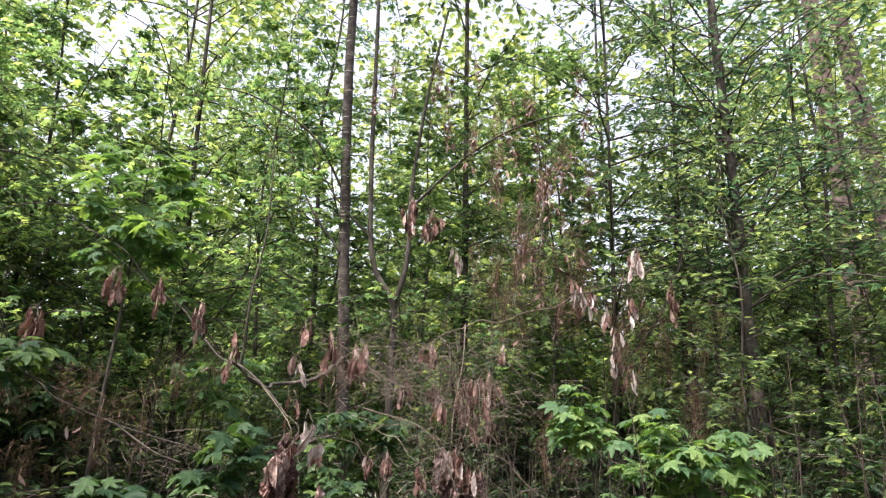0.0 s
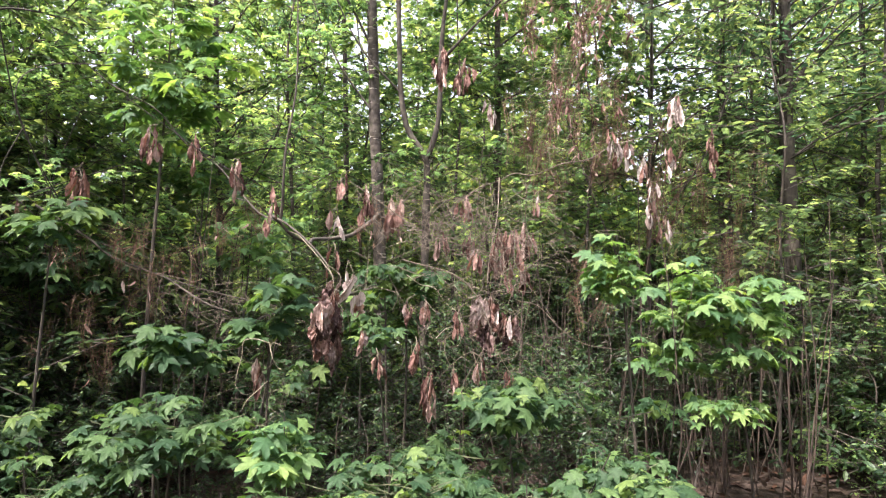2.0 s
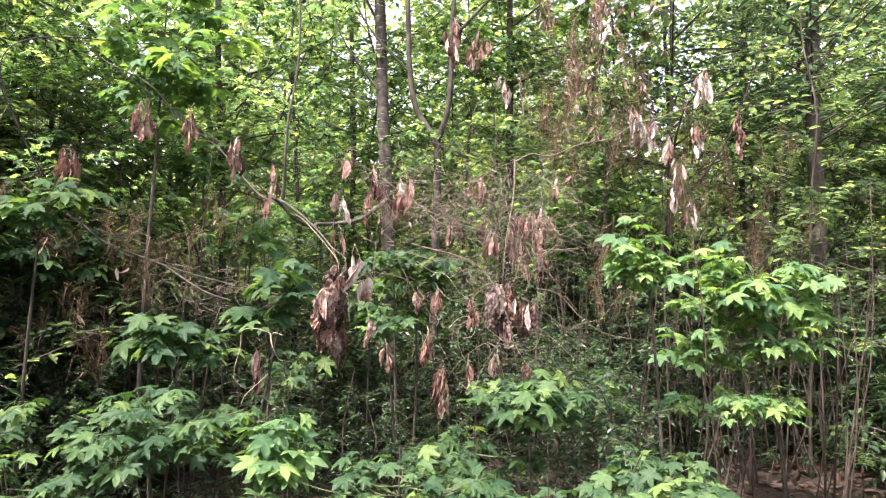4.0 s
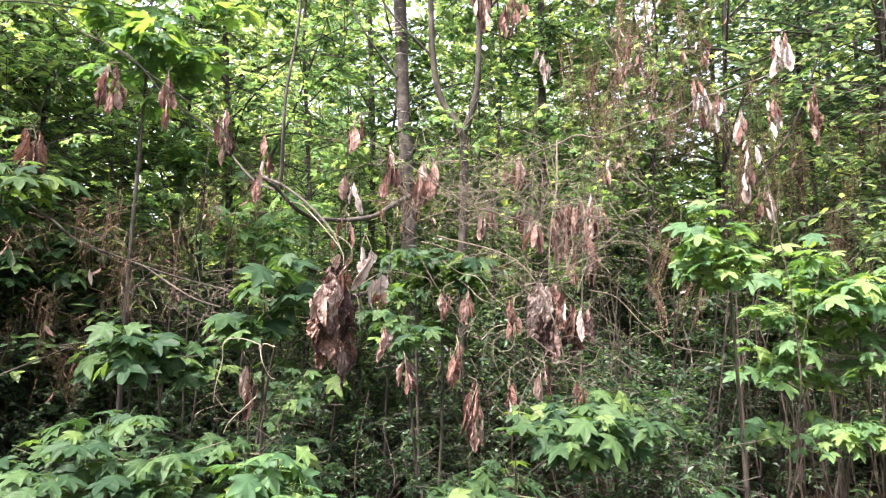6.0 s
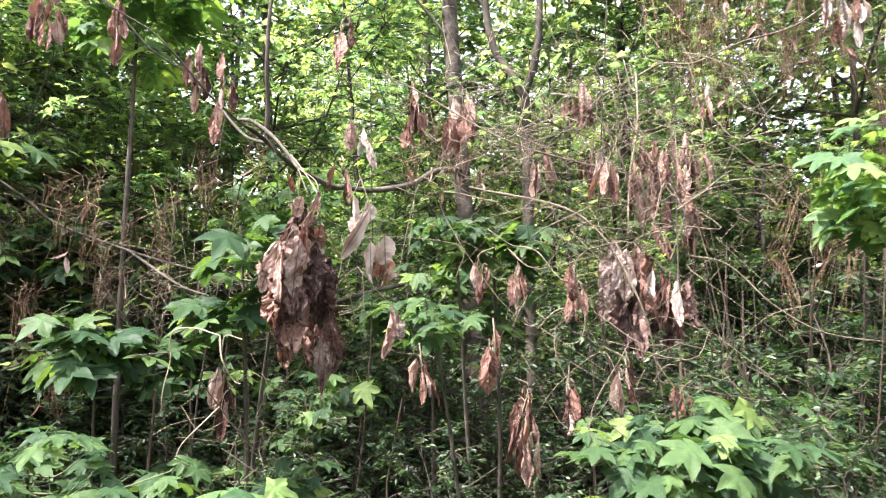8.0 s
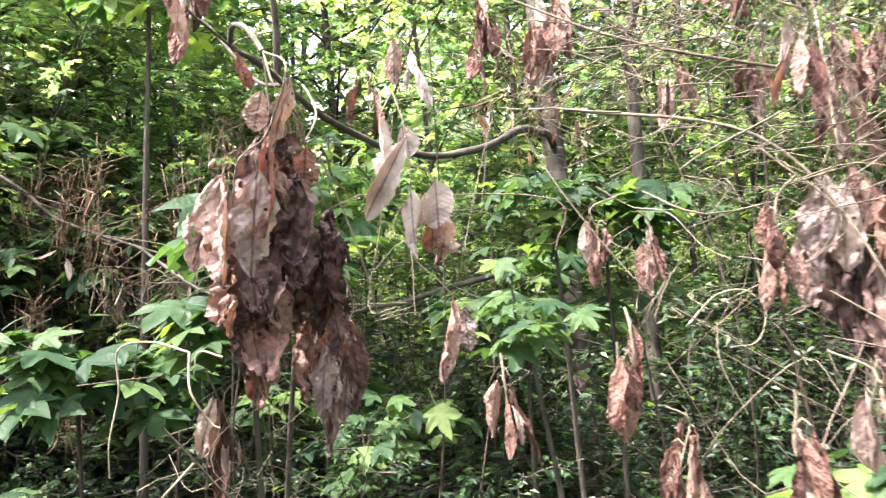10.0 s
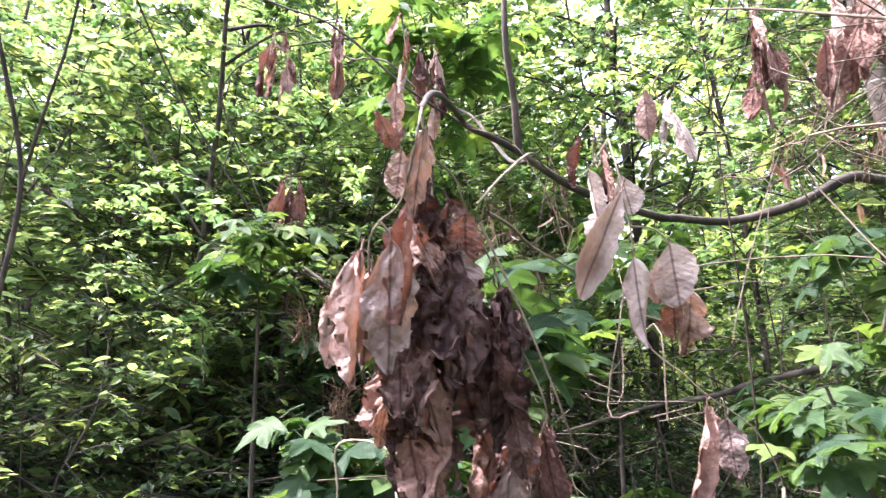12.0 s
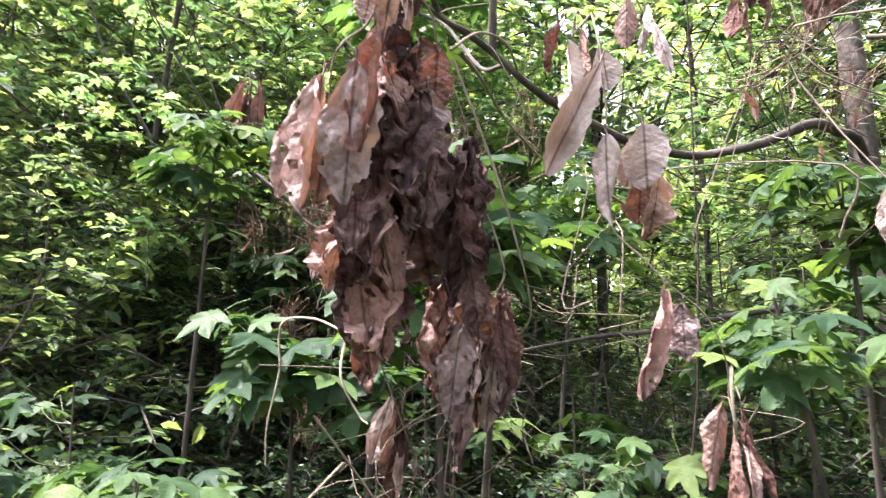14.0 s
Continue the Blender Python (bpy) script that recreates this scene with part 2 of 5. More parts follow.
def star_leaf(fine):
    """A five-lobed leaf, one long, its stalk at the origin and its middle lobe along y."""
    lobes = [(-116, 0.50), (-57, 0.66), (0, 0.74), (57, 0.66), (116, 0.50)]
    out = [(0.0, 0.06, 0.0)]
    for i, (ang, ln) in enumerate(lobes):
        for da, s, dz in (((-19, 0.66, 0.0), (-8, 0.84, -0.04), (0, 1.0, -0.10), (8, 0.84, -0.04), (19, 0.66, 0.0)) if fine else ((-15, 0.7, 0.0), (0, 1.0, -0.10), (15, 0.7, 0.0))):
            a = radians(ang + da)
            out.append((math.sin(a) * ln * s, 0.30 + math.cos(a) * ln * s, dz - 0.03 * s))
        if i < 4:
            a = radians((ang + lobes[i + 1][0]) / 2)
            out.append((math.sin(a) * 0.325, 0.30 + math.cos(a) * 0.325, 0.015))
    v, f = fan(out)
    return v, f


STAR, STAR_FAR = star_leaf(True), star_leaf(False)
OVAL = (np.array([(0, 0, 0), (0.2, 0.3, 0.05), (0.17, 0.68, 0.03), (0, 1, -0.1), (-0.17, 0.68, 0.03), (-0.2, 0.3, 0.05), (0, 0.5, -0.02)]),
        np.array([(0, 1, 6), (1, 2, 6), (2, 3, 6), (3, 4, 6), (4, 5, 6), (5, 0, 6)]))
BLADE = (np.array([(0, 0, 0), (0.22, 0.28, 0.06), (0.21, 0.62, 0.05), (0, 1, -0.1), (-0.21, 0.62, 0.05), (-0.22, 0.28, 0.06)]), np.array([(0, 1, 2), (0, 2, 3), (0, 3, 4), (0, 4, 5)]))


FAR = (np.array([(0, 0, 0), (0.36, 0.48, 0.05), (0, 1, -0.08), (-0.36, 0.48, 0.05)]), np.array([(0, 1, 2), (0, 2, 3)]))
KITE = (np.array([(0, 0, 0), (0.25, 0.42, 0.06), (0, 1, -0.1), (-0.25, 0.42, 0.06)]), np.array([(0, 1, 2), (0, 2, 3)]))


def unit(a):
    return a / (np.linalg.norm(a, axis=-1, keepdims=True) + 1e-9)


def strew(geo, leaf, at, along, up, size):
    """Leaves at the places at, pointing along, faces up, each of its size."""
    tv, tf = leaf
    y = unit(along)
    x = unit(np.cross(y, up))
    z = np.cross(x, y)
    v = at[:, None, :] + size[:, None, None] * (tv[None, :, 0:1] * x[:, None, :] + tv[None, :, 1:2] * y[:, None, :] + tv[None, :, 2:3] * z[:, None, :])
    f = tf[None, :, :] + (np.arange(len(at)) * len(tv))[:, None, None]
    geo.add(v.reshape(-1, 3), f.reshape(-1, 3))


def ground_z(x, y):
    return 0.05 * noise.noise(Vector((x * 0.5, y * 0.5, 0.3))) + 0.25 * noise.noise(Vector((x * 0.06, y * 0.06, 4.0))) * min(1.0, max(0.0, (math.hypot(x, y - 3) - 3) / 8))


# ---- ground ----
_g = Geo()
_xs = np.unique(np.concatenate([np.linspace(-12, 12, 97), np.sign(np.linspace(-1, 1, 61)) * (12 + 900 * np.abs(np.linspace(-1, 1, 61)) ** 3)]))
_m = len(_xs)
_vv = [(x, y + 3, ground_z(x, y + 3)) for y in _xs for x in _xs]
_i, _j = np.meshgrid(np.arange(_m - 1), np.arange(_m - 1), indexing="ij")
_g.add(_vv, np.stack([_i * _m + _j, _i * _m + _j + 1, (_i + 1) * _m + _j + 1, (_i + 1) * _m + _j], -1).reshape(-1, 4))
tagged(new("ground", _g.mesh("ground", soil)), "brown forest floor under leaf litter", "ground", kind="structure")

# ---- trees of the wood ----


def tree_meshes(seed, high, thick, base, spread, limbs, twigs, leaves, leaf, size, leaf_mat, bark, rise=0.35, bend=0.15):
    """The trunk, limb and crown meshes of one tree whose foot is at the origin."""
    rng = np.random.default_rng(seed)
    trunk, wood, crown = Geo(), Geo(), Geo()
    pts = [Vector((bend * z / high * rng.uniform(-1, 1), bend * z / high * rng.uniform(-1, 1), z)) for z in np.linspace(-0.15, high, 7)]
    line = spline(pts, 5)
    tube(trunk, line, thick, thick * 0.22, 9, rng, 0.05)
    at, along = [], []
    for i in range(limbs):
        s = base + (1 - base) * (i + rng.uniform(0, 1)) / limbs
        foot = line[min(len(line) - 1, int(s * (len(line) - 1)))]
        az = i * 2.4 + rng.uniform(-0.5, 0.5)
        long = spread * (1.15 - 0.75 * (s - base) / (1 - base)) * rng.uniform(0.6, 1.15)
        out = Vector((math.cos(az), math.sin(az), 0))
        side = Vector((-out.y, out.x, 0))
        lp = [foot, foot + out * long * 0.4 + Vector((0, 0, long * rise * 0.5)) + side * long * rng.uniform(-0.1, 0.1),
              foot + out * long + Vector((0, 0, long * rise * rng.uniform(0.5, 1.4))) + side * long * rng.uniform(-0.2, 0.2)]
        lim = spline(lp, 3)
        tube(wood, lim, thick * 0.28 * (1.2 - s * 0.6), 0.003, 3)
        for k in range(max(2, int(twigs * min(1.0, long / spread * 1.25)))):
            q = lim[int(rng.uniform(0.3, 1.0) * (len(lim) - 1))]
            td = (out * rng.uniform(0.1, 1.0) + side * rng.uniform(-1, 1) + Vector((0, 0, rng.uniform(-0.35, 0.45)))).normalized()
            tl = long * rng.uniform(0.2, 0.5)
            tip = q + td * tl + Vector((0, 0, -0.1 * tl))
            tube(wood, [q, tip], 0.005, 0.002, 3)
            for j in range(leaves):
                s2 = (j + 0.6) / leaves
                at.append(tuple(q.lerp(tip, s2)))
                sg = 1 if j % 2 else -1
                dv = td * 0.6 + Vector((-td.y, td.x, 0)) * sg + Vector((0, 0, rng.uniform(-0.5, 0.1)))
                along.append(tuple(dv))
    at, along = np.array(at), np.array(along)
    k = len(at)
    at = at + rng.normal(0, 0.02, (k, 3))
    up = np.array([0, 0, 1.0]) + rng.normal(0, 0.38, (k, 3))
    strew(crown, leaf, at, along + rng.normal(0, 0.25, (k, 3)), up, size * rng.uniform(0.65, 1.25, k))
    for v, f in zip(wood.v, wood.f):
        trunk.v.append(v)
        trunk.f.append(f + trunk.n)
    return trunk.mesh("trunk", bark), crown.mesh("crown", leaf_mat, False)


def build_tree(name, meshes, label, category, group, x, y, turn=0.0, scale=1.0):
    ob = thing(name, label, category, group)
    part("trunk", meshes[0], ob)
    tagged(part("crown", meshes[1], ob), kind="stuff")
    ob.matrix_basis = pose(x, y, ground_z(x, y), 0, 0, turn) @ Matrix.Scale(scale, 4)
    return ob


KINDS = [
    (tree_meshes(1, 9.0, 0.032, 0.10, 1.9, 40, 8, 16, KITE, 0.082, leaf_green, bark_dark), "slender green broadleaf tree in the wood"),
    (tree_meshes(2, 7.0, 0.026, 0.07, 1.6, 38, 8, 16, KITE, 0.076, leaf_green, bark_grey), "young green broadleaf tree in the wood"),
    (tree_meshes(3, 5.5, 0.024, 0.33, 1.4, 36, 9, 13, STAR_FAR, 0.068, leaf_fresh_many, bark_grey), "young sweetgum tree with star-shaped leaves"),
    (tree_meshes(4, 11.0, 0.05, 0.14, 2.2, 44, 8, 16, KITE, 0.082, leaf_bluish, bark_dark), "tall dark-leaved tree in the wood"),
    (tree_meshes(5, 4.5, 0.018, 0.06, 1.2, 32, 7, 11, BLADE, 0.08, leaf_green, bark_dark), "small understorey tree with oval leaves"),
    (tree_meshes(6, 8.0, 0.045, 0.34, 2.0, 36, 8, 16, KITE, 0.078, leaf_bluish, bark_dark), "slim tree with a bare lower stem and bluish-green crown"),
]
SHRUBS = [
    (tree_meshes(11, 1.5, 0.010, 0.06, 0.8, 30, 8, 14, KITE, 0.048, leaf_deep_shade, bark_dark, 0.5), "low green shrub on the forest floor, darkened as if in shade"),
    (tree_meshes(12, 1.1, 0.009, 0.06, 0.75, 28, 8, 14, KITE, 0.045, leaf_deep_shade, bark_dark, 0.5), "low green shrub with small oval leaves"),
    (tree_meshes(14, 1.5, 0.012, 0.12, 0.7, 24, 7, 8, OVAL, 0.10, leaf_deep_shade, bark_dark, 0.5), "evergreen shrub with long narrow leaves"),
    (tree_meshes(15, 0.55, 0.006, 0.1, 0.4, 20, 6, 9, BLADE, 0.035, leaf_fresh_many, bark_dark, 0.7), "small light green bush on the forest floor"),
    (tree_meshes(13, 2.3, 0.013, 0.06, 0.85, 32, 7, 10, BLADE, 0.07, leaf_green, bark_dark, 0.5), "leafy green bush in the undergrowth"),
]


def plant(kind, name, group, x, y, turn, scale, made={}):
    meshes, label = kind
    if label not in made:
        made[label] = build_tree(name, meshes, label, "shrub" if "shrub" in name or "bush" in name else "tree", group, x, y, turn, scale)
        return made[label]
    c = copy_thing(made[label], pose(x, y, ground_z(x, y), 0, 0, turn))
    c.scale = (scale, scale, scale)
    return c


_r = random.Random(5)


def ahead(az, d):
    """The place at d metres from the thicket's edge, az degrees to the left."""
    return -math.sin(radians(az)) * d - 0.2, math.cos(radians(az)) * d + 0.8


GLADES = ((-14.5, 4.4), (9.0, 3.6), (29.5, 4.2))  # lanes where the far wood stands open to the sky


def glade(x, y, part_of=1.0):
    az = math.degrees(math.atan2(-x, y))
    return any(abs(az - a) < w * part_of for a, w in GLADES)


# a ring of trees, thinner where the trail leaves the wood open behind
for ring, step, kinds in ((5.8, 15, (2, 4, 4, 2)), (7.4, 12, (1, 4, 2)), (9.6, 10, (0, 1, 4, 2)), (12.4, 7.5, (0, 3, 1, 0)), (16.0, 6.5, (3, 0, 3, 0))):
    az = -62.0 + _r.uniform(0, 6)
    while az < 112:
        x, y = ahead(az + _r.uniform(-3, 3), ring + _r.uniform(-0.8, 0.9))
        _k, _turn, _s = _r.choice(kinds), _r.uniform(0, 360), _r.uniform(0.8, 1.2)
        if ring < 7 or not glade(x, y, 1.0 if ring > 9 else 0.7):
            plant(KINDS[_k], "tree", "trees of the wood", x, y, _turn, _s)
        az += step * _r.uniform(0.7, 1.3) * (1.5 if ring < 8 and az > 55 else 1.0)
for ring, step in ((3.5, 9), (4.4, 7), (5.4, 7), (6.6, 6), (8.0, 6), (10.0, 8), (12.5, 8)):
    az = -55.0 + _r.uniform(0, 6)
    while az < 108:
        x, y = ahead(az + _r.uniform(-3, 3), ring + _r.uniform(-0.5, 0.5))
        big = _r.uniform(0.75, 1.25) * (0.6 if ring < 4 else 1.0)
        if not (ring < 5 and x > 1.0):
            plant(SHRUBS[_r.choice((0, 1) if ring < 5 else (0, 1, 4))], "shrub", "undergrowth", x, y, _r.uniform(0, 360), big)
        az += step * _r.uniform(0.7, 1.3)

for _x, _y, _k, _s in ((2.85, 4.95, 2, 0.8), (3.4, 5.2, 2, 0.95), (2.9, 5.5, 1, 0.6), (3.5, 6.2, 1, 0.7), (4.3, 5.6, 2, 1.0), (1.3, 5.2, 0, 0.55), (0.9, 4.9, 0, 0.5), (1.9, 5.6, 0, 0.7), (2.4, 5.9, 1, 0.8), (3.9, 6.6, 0, 1.1), (4.6, 6.4, 2, 1.2), (5.2, 7.0, 0, 1.3), (4.0, 7.6, 4, 1.1), (4.2, 6.2, 4, 1.3), (5.2, 6.5, 4, 1.5), (3.6, 7.3, 4, 1.5), (2.72, 4.72, 3, 1.1), (3.05, 4.85, 3, 1.0), (2.95, 4.5, 3, 0.8)):
    plant(SHRUBS[_k], "shrub", "undergrowth", _x, _y, 77 * _x, _s)

for _x, _y, _s in ((-2.7, 4.9, 0.7), (-4.3, 5.0, 1.1), (-1.7, 6.0, 1.0), (-3.3, 4.1, 0.8), (-4.6, 3.6, 0.9), (-0.2, 6.4, 0.9), (1.0, 6.2, 0.8), (-3.7, 5.5, 1.15)):
    plant(KINDS[2], "tree", "trees of the wood", _x, _y, 61 * _x, _s)

# trees added beyond the left edge of view to shade the undergrowth
for _x, _y, _k, _s in ((-6.0, 0.4, 0, 0.8), (-7.0, 1.9, 0, 0.95), (-5.6, 1.7, 1, 0.9), (-8.2, 3.2, 0, 1.05)):
    plant(KINDS[_k], "tree", "trees of the wood", _x, _y, 53 * _y, _s)

for _x, _y, _s in ((4.9, 5.0, 0.85), (2.9, 7.8, 0.95), (7.3, 6.2, 1.05), (-1.5, 7.4, 0.95), (3.6, 8.6, 0.8)):
    plant(KINDS[5], "tree", "trees of the wood", _x, _y, 47 * _x, _s)

for _x, _y, _s in ((4.7, 7.2, 0.55), (5.9, 7.6, 0.7), (3.9, 8.6, 0.75)):
    plant(KINDS[3], "tree", "trees of the wood", _x, _y, 40 * _x, _s)

for _i in range(26):
    plant(SHRUBS[_r.choice((0, 0, 1))], "shrub", "undergrowth", _r.uniform(0.6, 6.5), _r.uniform(6.4, 8.8), _r.uniform(0, 360), _r.uniform(0.8, 1.3))

for _i in range(16):
    _x, _y = -0.3 - math.sin(radians(40 + 2.8 * _i)) * _r.uniform(2.9, 4.6), 2.5 + math.cos(radians(40 + 2.8 * _i)) * _r.uniform(2.9, 4.6)
    plant(SHRUBS[(0, 1, 4)[_i % 3]], "shrub", "undergrowth", _x, _y, _r.uniform(0, 360), _r.uniform(0.75, 1.15))

for _i in range(12):
    _a, _d = radians(44 + 3.4 * _i), _r.uniform(3.8, 5.6)
    plant(SHRUBS[4], "shrub", "undergrowth", -0.3 - math.sin(_a) * _d, 2.5 + math.cos(_a) * _d, _r.uniform(0, 360), _r.uniform(1.2, 1.6))

# unseen wood added across the clearing, to block low light from the sky
for _i in range(20):
    x, y = ahead(118 + _i * 9.2 + _r.uniform(-3, 3), _r.uniform(6.8, 10.0))
    plant(KINDS[_r.choice((0, 1, 3, 4))], "tree", "trees of the wood", x, y, _r.uniform(0, 360), _r.uniform(0.9, 1.2))
for _i in range(10):
    x, y = ahead(118 + _i * 18.0 + _r.uniform(-4, 4), _r.uniform(5.2, 7.0))
    plant(SHRUBS[_r.choice((0, 1, 4))], "shrub", "undergrowth", x, y, _r.uniform(0, 360), _r.uniform(0.8, 1.2))

# unseen tall trees added round the clearing; their crowns break the sun
for _x, _y, _k, _s in ((-4.4, -1.4, 0, 1.0), (-2.6, -3.2, 3, 0.9), (0.6, -3.6, 0, 0.95), (3.4, -1.8, 5, 1.1), (4.8, 1.2, 5, 1.0), (-6.0, -0.3, 5, 1.15)):
    plant(KINDS[_k], "tree", "trees of the wood", _x, _y, 91 * _x, _s)

# far woods: uncountable leaves in loose clumps
_rng = np.random.default_rng(9)
_g = Geo()
_cn = 3400
_az = np.radians(_rng.uniform(-75, 125, _cn))
_d = _rng.uniform(17, 34, _cn)
_cen = np.stack([-np.sin(_az) * _d, np.cos(_az) * _d, _rng.uniform(0.0, 1.0, _cn) ** 1.2 * 15 + 0.3], -1)
_cen = np.array([c for c in _cen if c[2] < 3.0 or not glade(c[0], c[1], 0.75)])
_cn = len(_cen)
_at = np.repeat(_cen, 75, 0) + _rng.normal(0, 1, (_cn * 75, 3)) * np.array([0.95, 0.95, 0.5])
_k = len(_at)
strew(_g, FAR, _at, _rng.normal(0, 1, (_k, 3)) * np.array([1, 1, 0.4]), np.array([0, 0, 1.0]) + _rng.normal(0, 0.5, (_k, 3)), _rng.uniform(0.16, 0.30, _k))
_cn = 1800
_az = np.radians(_rng.uniform(-180, 180, _cn))
_d = _rng.uniform(20, 42, _cn)
_cen = np.stack([-np.sin(_az) * _d, np.cos(_az) * _d, _rng.uniform(0.0, 1.0, _cn) * 6.5], -1)
_at = np.repeat(_cen, 50, 0) + _rng.normal(0, 1, (_cn * 50, 3)) * np.array([1.3, 1.3, 0.7])
_k = len(_at)
strew(_g, FAR, _at, _rng.normal(0, 1, (_k, 3)), _rng.normal(0, 1, (_k, 3)) + np.array([0, 0, 0.6]), _rng.uniform(0.3, 0.5, _k))
_cn = 1900
_az = np.radians(_rng.uniform(-48, 85, _cn))
_d = _rng.uniform(22, 36, _cn)
_cen = np.stack([-np.sin(_az) * _d, np.cos(_az) * _d, _rng.uniform(0.0, 1.0, _cn) * 0.30 * _d], -1)
_cen = np.array([c for c in _cen if c[2] < 4.5 or not glade(c[0], c[1], 0.8)])
_cn = len(_cen)
_at = np.repeat(_cen, 70, 0) + _rng.normal(0, 1, (_cn * 70, 3)) * np.array([1.1, 1.1, 0.55])
_k = len(_at)
strew(_g, FAR, _at, _rng.normal(0, 1, (_k, 3)) * np.array([1, 1, 0.4]), np.array([0, 0, 1.0]) + _rng.normal(0, 0.6, (_k, 3)), _rng.uniform(0.2, 0.36, _k))
tagged(new("far_woods", _g.mesh("far_woods", leaf_light, False)), "distant green foliage of the wood", "woods", kind="stuff")

# ---- trees at the edge, with their own trunks ----


def grown_tree(name, label, line, r0, r1, bark, seed, limbs=(), sprays=0, from_z=2.5, reach=1.2, leaf=BLADE, size=0.1, leaf_mat=None, sides=12):
    """A tree along its own line; limbs: (points, radius, end radius). sprays: leafy boughs above from_z."""
    rng = np.random.default_rng(seed)
    ob = thing(name, label, "tree", at=line[0])
    base = Matrix.Translation(-Vector(line[0]))
    g = Geo()
    sp = spline(line, 8)
    tube(g, sp, r0, r1, sides, rng, 0.06)
    part("trunk", g.mesh("trunk", bark), ob, m=base)
    for pts, a, b in limbs:
        g = Geo()
        tube(g, spline(pts, 6), a, b, 7, rng, 0.08)
        part("limb", g.mesh("limb", bark_dark), ob, m=base)
    if sprays:
        wood, crown = Geo(), Geo()
        at, along = [], []
        high = [q for q in sp if q.z > from_z]
        for i in range(sprays):
            q = high[int((i + rng.uniform(0, 1)) / sprays * (len(high) - 1))]
            az = i * 2.4 + rng.uniform(-0.6, 0.6)
            ln = reach * rng.uniform(0.5, 1.1)
            out = Vector((math.cos(az), math.sin(az), rng.uniform(-0.1, 0.6)))
            tip = q + out * ln
            lim = spline([q, (q + tip) / 2 + Vector((0, 0, 0.1 * ln)), tip], 4)
            tube(wood, lim, 0.012, 0.003, 4)
            for k in range(6):
                s = lim[int(rng.uniform(0.25, 1) * (len(lim) - 1))]
                td = Vector(rng.normal(0, 1, 3) * np.array([1, 1, 0.4])).normalized()
                e = s + td * ln * rng.uniform(0.2, 0.45)
                tube(wood, [s, e], 0.004, 0.002, 3)
                for j in range(9):
                    at.append(tuple(s.lerp(e, (j + 0.5) / 9)))
                    along.append(tuple(td + Vector((-td.y, td.x, -0.3)) * (1 if j % 2 else -1)))
        at, along = np.array(at), np.array(along)
        k = len(at)
        strew(crown, leaf, at + rng.normal(0, 0.02, (k, 3)), along, np.array([0, 0, 1.0]) + rng.normal(0, 0.4, (k, 3)), size * rng.uniform(0.6, 1.2, k))
        tagged(part("sprays", wood.mesh("sprays", bark), ob, m=base), kind="stuff")
        tagged(part("crown", crown.mesh("crown", leaf_mat or leaf_green, False), ob, m=base), kind="stuff")
    return ob


# the slim grey trunk with the wavy low bough that carries the dead bunches
grown_tree("tree", "slim grey-brown tree with a long wavy low bough", [(-0.76, 5.52, -0.1), (-0.78, 5.51, 0.6), (-0.83, 5.5, 1.9), (-0.9, 5.48, 3.2), (-0.95, 5.4, 5.2), (-0.9, 5.5, 9.5)],
           0.066, 0.033, bark_grey, 21, [
    ([(-0.83, 5.48, 2.0), (-0.79, 5.15, 1.97), (-0.78, 4.9, 1.915), (-0.775, 4.58, 1.845), (-0.86, 4.40, 1.75), (-1.0, 4.3, 1.715), (-1.05, 4.1, 1.695), (-1.02, 3.91, 1.66), (-1.05, 3.65, 1.68), (-1.08, 3.48, 1.74),
      (-1.10, 3.36, 1.765)], 0.019, 0.006),
    ([(-1.10, 3.36, 1.765), (-1.12, 3.23, 1.81), (-1.19, 3.1, 1.93), (-1.29, 3.01, 2.0), (-1.58, 2.81, 2.22)], 0.0032, 0.0015),
    ([(-1.08, 3.5, 1.74), (-1.06, 3.47, 1.85), (-1.05, 3.44, 1.97), (-1.04, 3.44, 2.15), (-1.0, 3.46, 2.5), (-1.02, 3.5, 3.0)], 0.009, 0.004),
    ([(-1.10, 3.36, 1.77), (-0.95, 3.18, 1.70), (-0.8, 3.02, 1.60), (-0.69, 2.91, 1.50)], 0.006, 0.0035),
    ([(-0.82, 5.5, 1.40), (-0.95, 4.95, 1.35), (-1.17, 4.69, 1.28), (-1.26, 4.56, 1.24), (-1.39, 4.41, 1.21), (-1.49, 4.1, 1.14)], 0.016, 0.005),
    ([(-0.9, 5.48, 3.4), (-1.2, 5.3, 3.9), (-1.7, 5.2, 4.2), (-2.1, 5.2, 4.3)], 0.012, 0.004),
    ([(-0.92, 5.45, 2.9), (-1.2, 5.4, 3.3), (-1.45, 5.4, 3.9)], 0.01, 0.004)],
    # wide crown added above the view to shade the growth beneath
    60, 6.0, 2.5)
